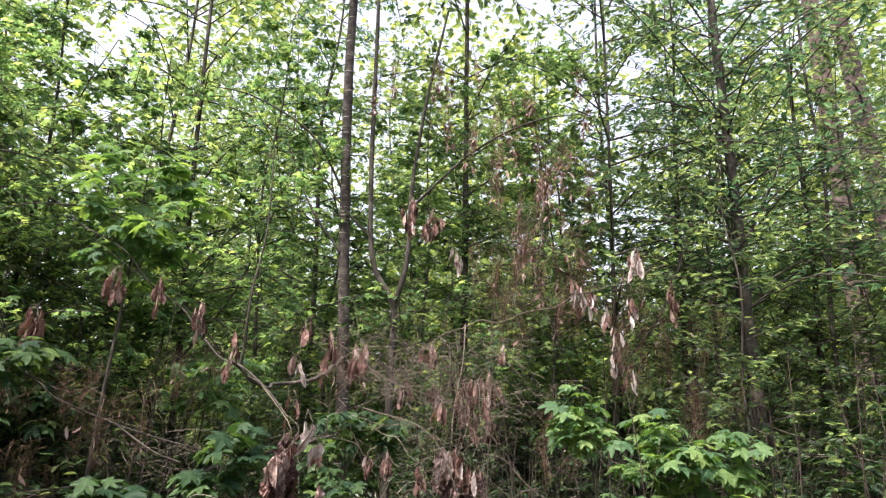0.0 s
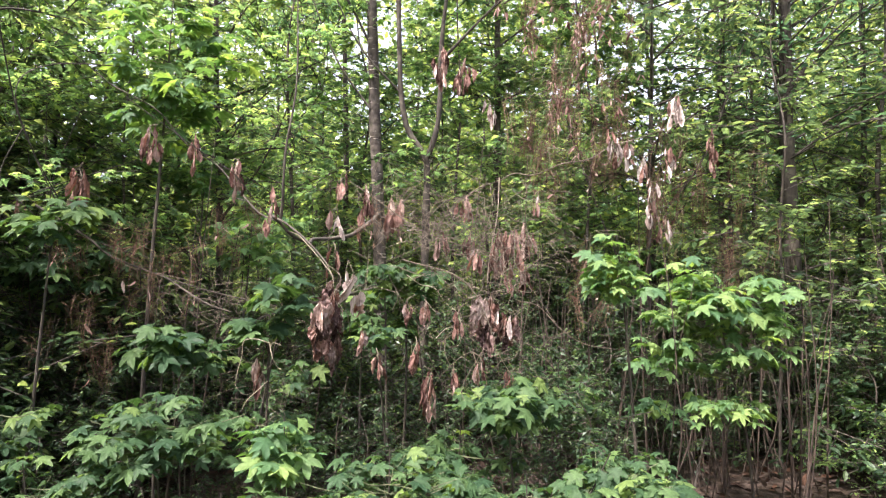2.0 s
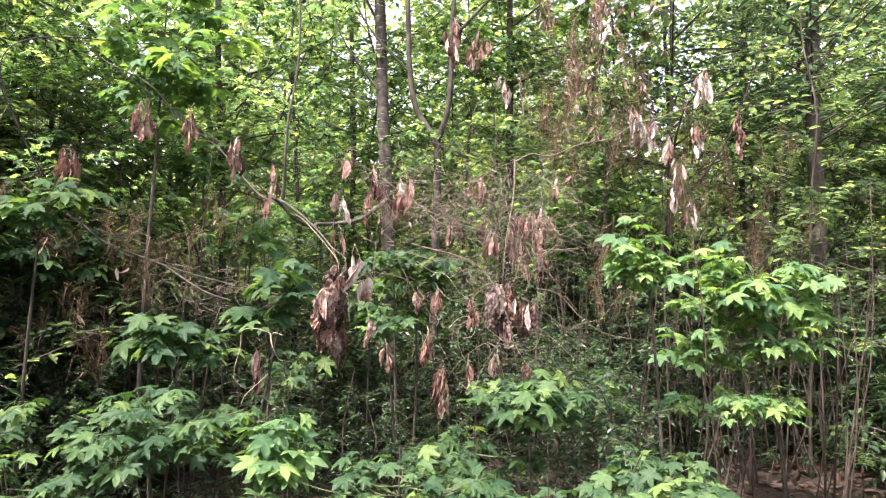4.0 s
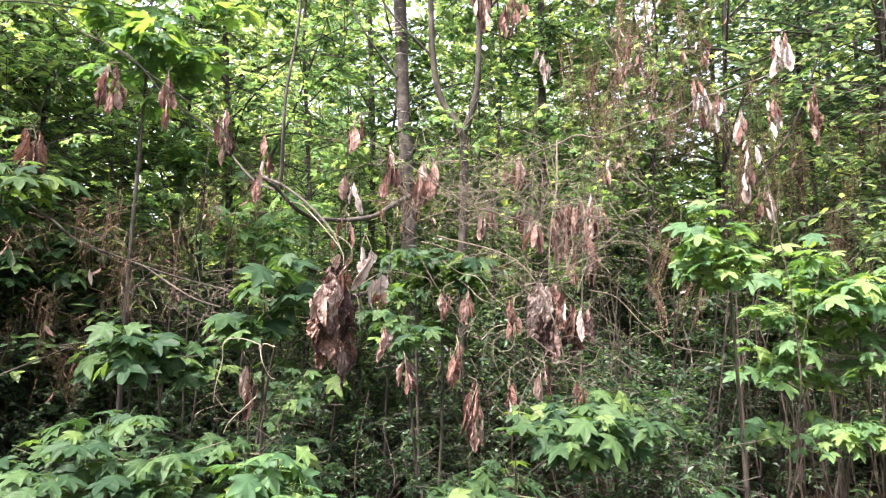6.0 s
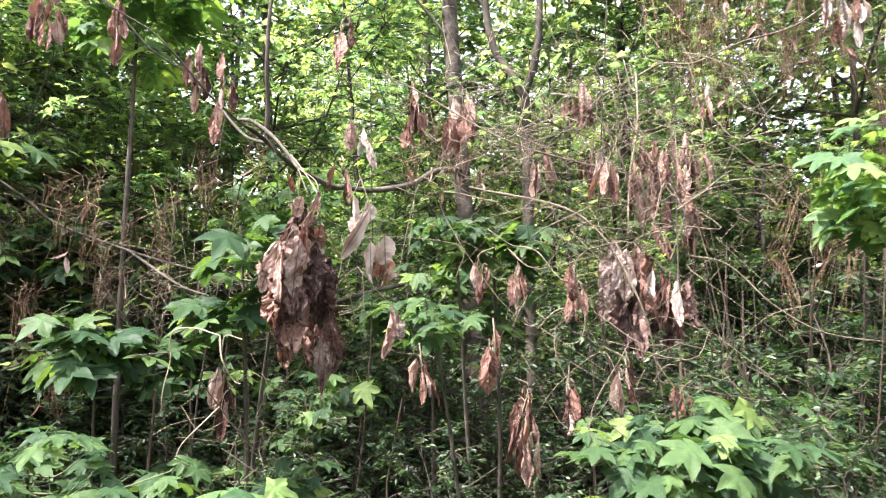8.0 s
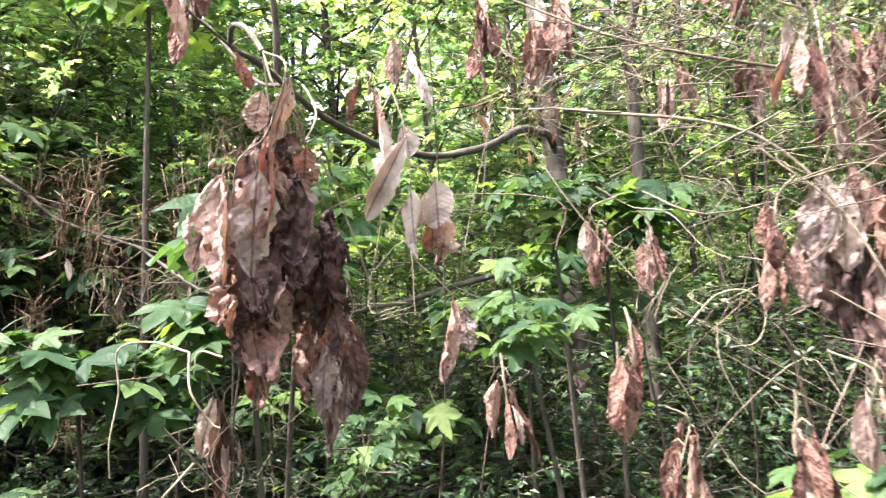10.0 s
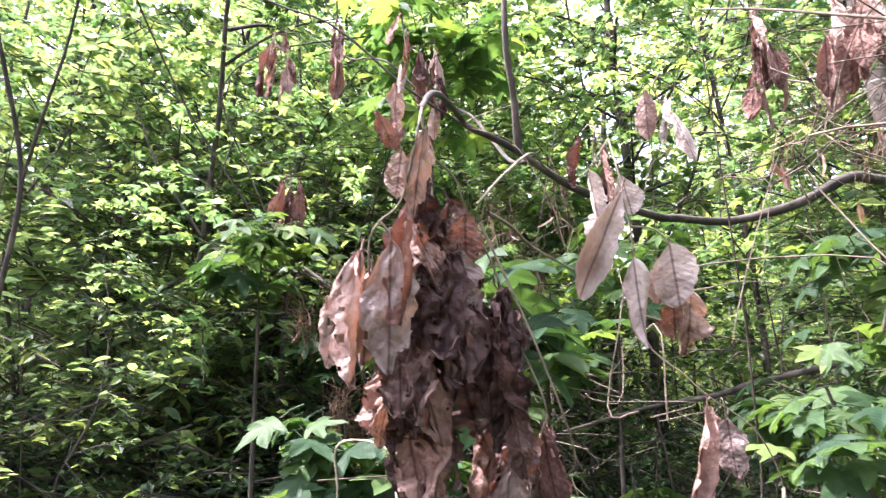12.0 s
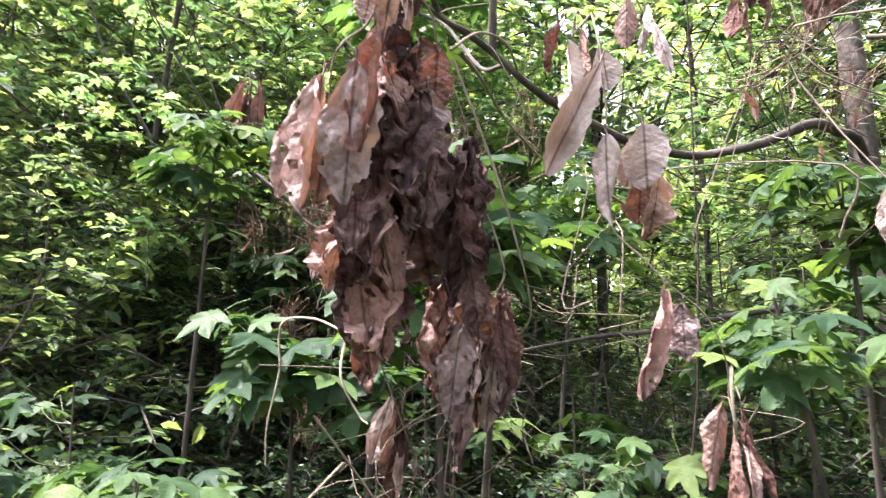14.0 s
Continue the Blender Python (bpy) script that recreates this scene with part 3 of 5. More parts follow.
# its high crown, too, is spread overhead mainly to cast shade
grown_tree("tree", "thin forked dark tree with curving stems", [(-0.42, 5.5, -0.1), (-0.44, 5.48, 1.2), (-0.43, 5.45, 2.3), (-0.46, 5.44, 2.5), (-0.62, 5.4, 2.8), (-0.68, 5.4, 3.5), (-0.7, 5.3, 5.2), (-0.75, 5.3, 7.5)],
           0.036, 0.014, bark_dark, 22, [
    ([(-0.44, 5.45, 2.45), (-0.34, 5.4, 2.8), (-0.32, 5.4, 3.5), (-0.22, 5.35, 4.3), (-0.05, 5.3, 5.2)], 0.026, 0.01),
    ([(-0.32, 5.4, 3.3), (0.2, 5.2, 3.75), (0.7, 5.1, 4.0), (1.2, 5.0, 4.05)], 0.013, 0.004),
    ([(-0.64, 5.4, 3.0), (-1.0, 5.35, 3.4), (-1.3, 5.3, 4.0)], 0.011, 0.004)], 34, 5.4, 2.0)
grown_tree("tree", "thin upright tree deeper in the thicket", [(0.2, 7.0, -0.1), (0.21, 7.0, 2.3), (0.2, 7.0, 4.0), (0.15, 7.0, 8.5)], 0.055, 0.02, bark_dark, 23, (), 24, 3.2, 1.3)
grown_tree("tree", "dark straight tree with a leafy layered crown", [(3.18, 6.75, -0.1), (3.15, 6.72, 1.5), (3.08, 6.66, 2.9), (3.0, 6.5, 4.2), (2.9, 6.4, 6.0), (2.9, 6.4, 9.0)], 0.09, 0.03, bark_dark, 24,
           [([(3.05, 6.6, 3.3), (3.3, 6.4, 3.9), (3.45, 6.3, 4.3)], 0.02, 0.006)], 80, 2.7, 2.1, BLADE, 0.09, leaf_bluish)
grown_tree("pine_tree", "tall pine trunk with plated reddish-brown bark", [(6.95, 10.8, -0.1), (6.9, 10.75, 4.0), (6.8, 10.7, 7.5), (6.75, 10.7, 10.0), (6.7, 10.7, 17.0)], 0.185, 0.12, bark_pine, 25, [([(6.8, 10.65, 6.2), (6.5, 10.3, 6.5), (6.1, 10.1, 6.6)], 0.03, 0.012), ([(6.78, 10.65, 8.1), (7.1, 10.3, 8.5), (7.5, 10.0, 8.6)], 0.03, 0.01)], 0, sides=18)
grown_tree("pine_tree", "tall pine trunk with plated reddish-brown bark", [(8.9, 12.6, -0.1), (8.85, 12.5, 5.0), (8.6, 12.5, 9.0), (8.4, 12.5, 11.5), (8.3, 12.5, 19.0)], 0.225, 0.15, bark_pine, 26, [([(8.65, 12.4, 8.0), (8.3, 12.0, 8.4), (7.9, 11.8, 8.5)], 0.035, 0.012), ([(8.5, 12.4, 10.2), (8.9, 12.0, 10.7), (9.3, 11.8, 10.8)], 0.035, 0.012)], 0, sides=18)
for _x, _y, _dx, _r0, _sd in ((-7.2, 3.5, 0.9, 0.06, 27), (-5.25, 4.4, 0.7, 0.04, 28), (-2.4, 6.2, -0.3, 0.05, 29), (1.6, 6.3, 0.1, 0.035, 30), (2.2, 8.2, -0.1, 0.05, 31), (-3.6, 7.4, 0.2, 0.05, 32), (4.4, 7.8, 0.2, 0.06, 33)):
    grown_tree("tree", "thin grey-brown tree with light leafy sprays", [(_x, _y, -0.1), (_x + 0.2 * _dx, _y, 2.0), (_x + 0.5 * _dx, _y, 3.6), (_x + _dx, _y + 0.2, 6.0), (_x + _dx, _y + 0.2, 8.5)],
               _r0 * 0.75, _r0 * 0.25, bark_dark, _sd, [([(_x + 0.2 * _dx, _y, 2.0), (_x + 0.2 * _dx + 0.5, _y - 0.1, 2.7), (_x + 0.9, _y - 0.2, 3.9)], 0.014, 0.004), ([(_x, _y, 1.2), (_x - 0.4, _y - 0.2, 1.9), (_x - 0.8, _y - 0.2, 3.0)], 0.012, 0.004)], 34, 2.0, 1.5)

grown_tree("tree", "slender dark leaning sapling stem with sparse leaves", [(-3.2, 2.9, -0.1), (-3.18, 2.865, 1.01), (-3.165, 2.847, 1.54), (-3.047, 2.853, 2.08), (-2.93, 2.71, 2.55), (-2.81, 2.59, 2.87), (-2.75, 2.5, 4.0)],
           0.013, 0.006, bark_dark, 34, [([(-3.05, 2.855, 2.08), (-2.83, 2.874, 2.368), (-2.725, 2.893, 2.569), (-2.57, 2.883, 2.822), (-2.5, 2.85, 3.3)], 0.007, 0.004)], 5, 2.6, 0.6, KITE, 0.06)
grown_tree("tree", "slender dark leaning sapling stem with sparse leaves", [(-3.6, 3.75, -0.1), (-3.574, 3.742, 0.95), (-3.552, 3.732, 1.66), (-3.272, 3.681, 2.65), (-3.035, 3.59, 3.12), (-2.83, 3.53, 3.6), (-2.8, 3.5, 5.0)],
           0.018, 0.008, bark_dark, 35, [([(-3.42, 3.7, 2.1), (-3.6, 3.5, 2.5), (-3.75, 3.4, 2.9)], 0.008, 0.004)], 6, 2.8, 0.7, KITE, 0.06)

# ---- dead leaf bunches ----


def dry_leaf(seed, rows=11, cols=8, worn=0.3, mat=None, flat=0.5, crush=0.0):
    """A withered leaf of length one and half as wide, hanging from its stalk at the origin, cupped, creased and ragged."""
    rng = np.random.default_rng(seed)
    bend, twist = rng.uniform(-0.22, 0.22), rng.uniform(-0.6, 0.6)
    roll = rng.uniform(0.25, 1.1) if rng.uniform() < flat else rng.uniform(1.1, 2.1)
    roll *= rng.choice([-1, 1])
    lobes, depth, ph = rng.uniform(5.0, 7.5), rng.uniform(0.01, 0.07), rng.uniform(0, 6.3, 4)
    hook, broad = rng.uniform(-0.25, 0.25), rng.uniform(0.95, 1.35)
    verts = []
    for a in np.linspace(0, 1, rows + 1):
        prof = 0.25 * (max(0.0, math.sin(math.pi * min(0.985, 0.015 + a ** broad * 0.97))) ** 0.72 + 0.015)
        phi = roll * (0.7 + 0.5 * math.sin(a * 3.0 + ph[3]))
        phi = phi if abs(phi) > 0.08 else 0.08
        for b in np.linspace(-1, 1, cols + 1):
            edge = abs(b) ** 3
            w = prof * (1 + depth * math.sin(6.28 * lobes * a + ph[0] + (1.3 if b > 0 else 0)) * edge + 0.22 * worn * edge * noise.noise(Vector((a * 11.0, 2.0 * (b > 0), seed * 2.1))))
            x = w * math.sin(phi * b) / phi
            y = w * (1 - math.cos(phi * b)) / phi + 0.16 * abs(b) * w
            crease = abs(noise.noise(Vector((b * 2.2, a * 4.0, seed * 3.7)))) * 0.11 + abs(noise.noise(Vector((b * 5.0 + 3, a * 10.0, seed * 1.3)))) * 0.05
            y += (0.25 + 0.75 * worn) * crease * (0.4 + 0.6 * abs(b)) + 0.03 * worn * math.sin(a * 15 + ph[1] + 2.0 * (b > 0)) * abs(b)
            y += crush * (0.22 * abs(noise.noise(Vector((b * 1.6, a * 3.0, seed * 5.1)))) + 0.12 * noise.noise(Vector((b * 3.5, a * 7.0, seed * 4.3))))
            x += crush * 0.10 * noise.noise(Vector((b * 2.0 + 7, a * 4.5, seed * 6.7)))
            t = twist * (a - 0.3)
            x, y = x * math.cos(t) - y * math.sin(t), x * math.sin(t) + y * math.cos(t)
            verts.append((x + 0.03 * math.sin(a * 4 + ph[2]), y + bend * a * a + hook * max(0.0, a - 0.65) ** 2 * 4, -0.06 - a * (1 - 0.25 * abs(bend))))
    c = cols + 1
    faces = []
    for i in range(rows):
        for j in range(cols):
            a, b = (i + 0.5) / rows, (j + 0.5) / cols * 2 - 1
            tear = noise.noise(Vector((b * 2.6, a * 5.5, seed * 0.77 + 9))) + 0.35 * (abs(b) - 0.6) + 0.5 * max(0.0, a - 0.75)
            hole = noise.noise(Vector((b * 5.0, a * 11.0, seed * 1.9)))
            if worn > 0.6 and abs(b) > 0.12 and a > 0.15 and (tear > 0.42 or hole > 0.6):
                continue
            faces.append((i * c + j, i * c + j + 1, (i + 1) * c + j + 1, (i + 1) * c + j))
    g = Geo()
    g.add(verts, faces)
    mid = [verts[k * c + cols // 2] for k in (0, rows // 3, 2 * rows // 3, rows - 1)]
    tube(g, [(0, 0, 0.05), (0.0, 0.005, -0.02)] + [(p[0], p[1] - 0.004, p[2]) for p in mid], 0.012, 0.004, 4)
    return g.mesh("leaf", mat or leaf_dry)


DRY_LEAVES = [dry_leaf(100 + i, 13, 8, 0.5, flat=0.4, crush=(0.1, 0.4, 0.7)[i % 3]) for i in range(18)]
DRY_WORN = [dry_leaf(140 + i, 30, 14, 1.0, leaf_greyish if i in (1, 2, 3, 6, 10) else leaf_dry, 0.7, 0.28) for i in range(16)]
# two in three carry the darkened, shaded leaf colour
CRUMPLED = [dry_leaf(200 + i, 30, 14, 0.9, leaf_dry if i % 3 == 1 else leaf_dry_shaded, 0.3, 1.1) for i in range(14)]
PALE_LEAVES = [dry_leaf(170 + i, 20, 10, 0.6, leaf_sunlit_pale, 0.7) for i in range(10)]


def bunch(x, y, z, drop, width, count, size, seed, label="hanging bunch of withered pinkish-brown leaves", meshes=None, up=0.025, lean=(0.0, 0.0)):
    """Withered leaves on a drooping twig that hangs from (x, y, z)."""
    rng = random.Random(seed)
    size, width, count, drop = size * 0.84, width * 1.05, max(3, int(count * 1.7)), drop * 0.72
    meshes = PALE_LEAVES + DRY_LEAVES[:7] if meshes is PALE_LEAVES else meshes or DRY_LEAVES
    ob = thing("dead_leaf_bunch", label, "dead leaves", "dead leaf bunches", at=(x, y, z))
    g = Geo()
    line = spline([(rng.uniform(-0.05, 0.05), rng.uniform(-0.03, 0.06), up), (0, 0, 0), (lean[0] * 0.5 + rng.uniform(-0.2, 0.2) * width, rng.uniform(-0.2, 0.2) * width, -drop * 0.4),
                   (lean[0], lean[1], -max(0.06, drop - size * 0.5))], 4)
    tube(g, line, 0.0022, 0.0012, 5)
    spots = []
    for i in range(count):
        q = line[4:][min(len(line) - 5, int((i + rng.random()) / count * (len(line) - 4)))]
        a = rng.uniform(0, 2 * math.pi)
        r = width * 0.5 * math.sqrt(rng.random()) * 0.7
        p = q + Vector((math.cos(a) * r, math.sin(a) * r * 0.8, rng.uniform(-0.01, 0.02)))
        spots.append((p, a))
        tube(g, [q, (q + p) / 2 + Vector((0, 0, 0.01)), p + Vector((0, 0, 0.003))], 0.0016, 0.001, 3)
    part("twig", g.mesh("twig", twig_wood), ob)
    for p, a in spots:
        tilt = rng.uniform(-0.08, 0.12) if rng.random() < 0.7 else rng.uniform(0.1, 0.32)
        m = Matrix.Translation(p) @ Matrix.Rotation(a - math.pi / 2, 4, "Z") @ Matrix.Rotation(tilt, 4, "X") @ Matrix.Rotation(rng.uniform(-2.2, 2.2), 4, "Z")
        s = size * rng.uniform(0.55, 1.2)
        part("leaf", rng.choice(meshes), ob, m=m @ Matrix.Diagonal((s * rng.uniform(0.5, 0.85), s * rng.uniform(0.55, 0.9), s, 1)))
    return ob


BIG = "large dense bunch of withered, torn pinkish-brown leaves"


def hung_leaf(ob, base, tip, k, wide=0.45, spin=0.0, meshes=None, face=(0.72, -0.68)):
    """One leaf of a bunch from its stalk to its tip, wide: its width by its length, its upper side turned to face."""
    a, b = Vector(base), Vector(tip)
    z = (a - b).normalized()
    y = Vector((face[0], face[1], 0))
    y = (y - z * y.dot(z)).normalized()
    x = y.cross(z)
    m = Matrix((x, y, z)).transposed().to_4x4() @ Matrix.Rotation(spin, 4, "Z")
    s = (a - b).length / 1.06
    meshes = meshes or DRY_WORN
    part("leaf", meshes[k % len(meshes)], ob, m=Matrix.Translation(a - ob.location) @ m @ Matrix.Diagonal((s * wide / 0.43, s * 0.75, s, 1)))


def hung_bunch(label, lines):
    """A bunch whose twigs run along lines; its leaves are hung on it one by one."""
    at = Vector(lines[0][0])
    ob = thing("dead_leaf_bunch", label, "dead leaves", "dead leaf bunches", at=at)
    for pts in lines:
        g = Geo()
        tube(g, [q - at for q in spline(pts, 5)], 0.0013, 0.0008, 6)
        part("twig", g.mesh("twig", twig_wood), ob)
    return ob


WEST = (0.12, -0.99)  # towards the open side

# the great bunch that the walk ends at, and its lower tail
great = hung_bunch(BIG, [
    [(-0.69, 2.91, 1.50), (-0.617, 2.85, 1.445), (-0.645, 2.851, 1.375), (-0.664, 2.84, 1.355), (-0.676, 2.837, 1.338), (-0.689, 2.847, 1.299), (-0.697, 2.858, 1.26)],
    [(-0.69, 2.91, 1.50), (-0.653, 2.879, 1.439), (-0.645, 2.916, 1.409), (-0.649, 2.934, 1.381), (-0.655, 2.988, 1.307), (-0.662, 3.012, 1.228), (-0.664, 3.021, 1.184)],
    [(-0.664, 2.84, 1.355), (-0.660, 2.843, 1.349), (-0.656, 2.847, 1.340)],
    [(-0.69, 2.91, 1.50), (-0.695, 2.93, 1.40), (-0.70, 2.93, 1.30), (-0.71, 2.92, 1.20)]])
hung_leaf(great, (-0.697, 2.844, 1.340), (-0.741, 2.835, 1.228), 0, 0.36, 0.15)
hung_leaf(great, (-0.655, 2.846, 1.340), (-0.685, 2.868, 1.219), 1, 0.37, 0.0)
hung_leaf(great, (-0.706, 2.861, 1.324), (-0.732, 2.871, 1.224), 2, 0.43, 0.3)
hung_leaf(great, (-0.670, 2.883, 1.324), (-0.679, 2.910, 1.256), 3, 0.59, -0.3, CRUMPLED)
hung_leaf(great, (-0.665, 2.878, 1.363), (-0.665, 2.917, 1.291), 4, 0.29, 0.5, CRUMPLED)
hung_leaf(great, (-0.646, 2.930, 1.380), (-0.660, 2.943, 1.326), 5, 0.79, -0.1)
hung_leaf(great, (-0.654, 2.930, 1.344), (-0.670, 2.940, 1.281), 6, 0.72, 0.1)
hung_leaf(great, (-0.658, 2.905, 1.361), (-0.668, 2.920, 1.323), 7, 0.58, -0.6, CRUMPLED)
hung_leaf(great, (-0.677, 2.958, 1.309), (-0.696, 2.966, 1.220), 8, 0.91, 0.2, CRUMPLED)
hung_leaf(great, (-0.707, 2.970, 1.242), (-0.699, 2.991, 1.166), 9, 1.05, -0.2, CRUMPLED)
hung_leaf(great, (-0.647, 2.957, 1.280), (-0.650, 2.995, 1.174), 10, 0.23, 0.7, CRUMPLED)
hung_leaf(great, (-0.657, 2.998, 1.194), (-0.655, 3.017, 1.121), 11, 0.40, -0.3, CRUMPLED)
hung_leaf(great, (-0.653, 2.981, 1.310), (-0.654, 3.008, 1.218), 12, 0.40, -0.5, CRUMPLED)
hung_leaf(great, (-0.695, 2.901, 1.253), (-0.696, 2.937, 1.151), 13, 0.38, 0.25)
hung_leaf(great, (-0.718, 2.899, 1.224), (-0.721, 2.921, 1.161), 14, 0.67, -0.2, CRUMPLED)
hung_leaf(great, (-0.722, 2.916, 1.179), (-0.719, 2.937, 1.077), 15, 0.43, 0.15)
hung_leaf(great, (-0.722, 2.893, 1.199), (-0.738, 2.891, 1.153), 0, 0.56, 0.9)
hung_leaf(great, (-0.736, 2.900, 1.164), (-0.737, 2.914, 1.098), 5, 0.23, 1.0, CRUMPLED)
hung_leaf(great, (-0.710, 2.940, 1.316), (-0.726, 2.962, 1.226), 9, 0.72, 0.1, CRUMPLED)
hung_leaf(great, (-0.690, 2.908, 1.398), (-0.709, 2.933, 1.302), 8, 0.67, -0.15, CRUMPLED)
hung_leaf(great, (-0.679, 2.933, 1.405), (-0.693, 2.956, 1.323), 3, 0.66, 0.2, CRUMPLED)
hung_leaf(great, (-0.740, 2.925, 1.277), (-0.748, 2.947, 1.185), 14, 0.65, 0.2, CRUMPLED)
hung_leaf(great, (-0.614, 2.852, 1.438), (-0.654, 2.868, 1.360), 1, 0.27, 0.35)
hung_leaf(great, (-0.655, 2.858, 1.429), (-0.674, 2.867, 1.385), 0, 0.73, -0.3)
hung_leaf(great, (-0.672, 2.890, 1.423), (-0.687, 2.915, 1.360), 12, 0.55, 0.4, CRUMPLED)
hung_leaf(great, (-0.679, 2.843, 1.475), (-0.684, 2.870, 1.436), 4, 0.40, 0.6)
tail = hung_bunch("lower bunch of dark red-brown crumpled withered leaves", [
    [(-0.671, 2.998, 1.284), (-0.658, 3.029, 1.231), (-0.652, 3.044, 1.187), (-0.659, 3.042, 1.164), (-0.68, 3.04, 1.10)],
    [(-0.662, 3.012, 1.228), (-0.69, 3.01, 1.19), (-0.705, 3.005, 1.165)]])
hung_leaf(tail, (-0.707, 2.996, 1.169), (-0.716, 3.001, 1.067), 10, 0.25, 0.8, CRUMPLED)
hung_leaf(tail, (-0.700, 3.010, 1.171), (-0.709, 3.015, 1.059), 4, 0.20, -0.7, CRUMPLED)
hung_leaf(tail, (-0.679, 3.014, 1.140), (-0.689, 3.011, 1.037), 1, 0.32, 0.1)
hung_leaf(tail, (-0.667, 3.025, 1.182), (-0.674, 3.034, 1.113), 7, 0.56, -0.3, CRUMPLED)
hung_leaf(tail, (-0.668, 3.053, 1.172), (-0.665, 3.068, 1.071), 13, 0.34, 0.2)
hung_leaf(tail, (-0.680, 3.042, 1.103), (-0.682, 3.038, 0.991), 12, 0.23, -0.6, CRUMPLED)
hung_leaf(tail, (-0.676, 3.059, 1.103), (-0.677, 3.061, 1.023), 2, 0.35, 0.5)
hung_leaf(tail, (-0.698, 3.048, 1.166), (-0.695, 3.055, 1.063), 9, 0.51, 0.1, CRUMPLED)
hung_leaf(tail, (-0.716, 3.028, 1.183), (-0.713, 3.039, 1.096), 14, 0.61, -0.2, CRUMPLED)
hung_leaf(great, (-0.699, 2.845, 1.342), (-0.69, 2.85, 1.20), 13, 0.25, -0.2, DRY_WORN, WEST)
hung_leaf(great, (-0.652, 2.866, 1.383), (-0.658, 2.868, 1.26), 11, 0.34, 0.1, DRY_WORN, WEST)
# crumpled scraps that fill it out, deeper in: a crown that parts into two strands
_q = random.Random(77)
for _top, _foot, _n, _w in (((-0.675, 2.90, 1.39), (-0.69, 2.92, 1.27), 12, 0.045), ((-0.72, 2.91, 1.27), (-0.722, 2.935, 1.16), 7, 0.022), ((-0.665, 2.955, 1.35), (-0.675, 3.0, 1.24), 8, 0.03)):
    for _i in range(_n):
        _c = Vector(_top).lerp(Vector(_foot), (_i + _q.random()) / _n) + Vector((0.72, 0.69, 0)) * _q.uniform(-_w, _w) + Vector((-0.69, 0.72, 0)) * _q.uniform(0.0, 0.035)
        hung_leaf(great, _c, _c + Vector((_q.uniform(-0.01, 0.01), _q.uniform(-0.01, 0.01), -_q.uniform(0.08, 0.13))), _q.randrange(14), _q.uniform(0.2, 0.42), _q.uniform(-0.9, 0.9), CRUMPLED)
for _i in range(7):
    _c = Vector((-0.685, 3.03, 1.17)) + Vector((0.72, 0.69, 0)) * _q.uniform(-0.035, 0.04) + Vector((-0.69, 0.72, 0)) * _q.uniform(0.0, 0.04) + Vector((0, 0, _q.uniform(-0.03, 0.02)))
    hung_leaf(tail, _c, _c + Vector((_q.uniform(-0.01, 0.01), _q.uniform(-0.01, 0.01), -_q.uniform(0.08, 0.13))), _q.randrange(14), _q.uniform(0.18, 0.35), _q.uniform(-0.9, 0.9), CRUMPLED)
# the pale leaves beside it
_p = "few sunlit-pale pink-grey withered leaves on a twig"
pale = hung_bunch(_p, [[(-0.648, 3.19, 1.53), (-0.62, 3.16, 1.475), (-0.612, 3.155, 1.45)], [(-0.648, 3.19, 1.53), (-0.651, 3.15, 1.482)]])
hung_leaf(pale, (-0.609, 3.153, 1.446), (-0.687, 3.156, 1.312), 3, 0.27, 0.15, PALE_LEAVES)
hung_leaf(pale, (-0.626, 3.164, 1.441), (-0.661, 3.166, 1.381), 6, 0.64, -0.3, PALE_LEAVES)
hung_leaf(pale, (-0.651, 3.145, 1.480), (-0.663, 3.171, 1.408), 4, 0.40, 0.3, PALE_LEAVES)
hung_leaf(pale, (-0.619, 3.166, 1.468), (-0.620, 3.186, 1.419), 5, 0.59, -0.4, PALE_LEAVES)
pale = hung_bunch(_p, [[(-0.62, 3.16, 1.46), (-0.615, 3.17, 1.40), (-0.615, 3.172, 1.365)], [(-0.615, 3.17, 1.40), (-0.60, 3.21, 1.395), (-0.586, 3.24, 1.34)]])
hung_leaf(pale, (-0.615, 3.170, 1.366), (-0.626, 3.195, 1.256), 0, 0.43, 0.1, PALE_LEAVES)
hung_leaf(pale, (-0.591, 3.213, 1.384), (-0.596, 3.233, 1.306), 7, 0.67, -0.2, PALE_LEAVES)
hung_leaf(pale, (-0.611, 3.215, 1.367), (-0.617, 3.232, 1.310), 2, 0.66, 0.4, PALE_LEAVES)
hung_leaf(pale, (-0.586, 3.240, 1.337), (-0.602, 3.258, 1.244), 9, 0.44, 0.3)
hung_leaf(pale, (-0.608, 3.241, 1.335), (-0.619, 3.255, 1.269), 12, 0.53, -0.3)
rusty = hung_bunch("three rust-brown withered leaves on a thin twig", [[(-0.625, 3.195, 1.34), (-0.638, 3.221, 1.268), (-0.61, 3.252, 1.227), (-0.592, 3.271, 1.201), (-0.562, 3.311, 1.164), (-0.552, 3.34, 1.113), (-0.554, 3.35, 1.067)], [(-0.592, 3.271, 1.201), (-0.586, 3.258, 1.198)], [(-0.58, 3.29, 1.187), (-0.574, 3.272, 1.18)]])
hung_leaf(rusty, (-0.585, 3.252, 1.198), (-0.613, 3.240, 1.066), 11, 0.31, 0.2)
hung_leaf(rusty, (-0.574, 3.271, 1.181), (-0.572, 3.277, 1.107), 6, 0.49, -0.4)
hung_leaf(rusty, (-0.599, 3.280, 1.189), (-0.594, 3.289, 1.123), 9, 0.53, 0.4)
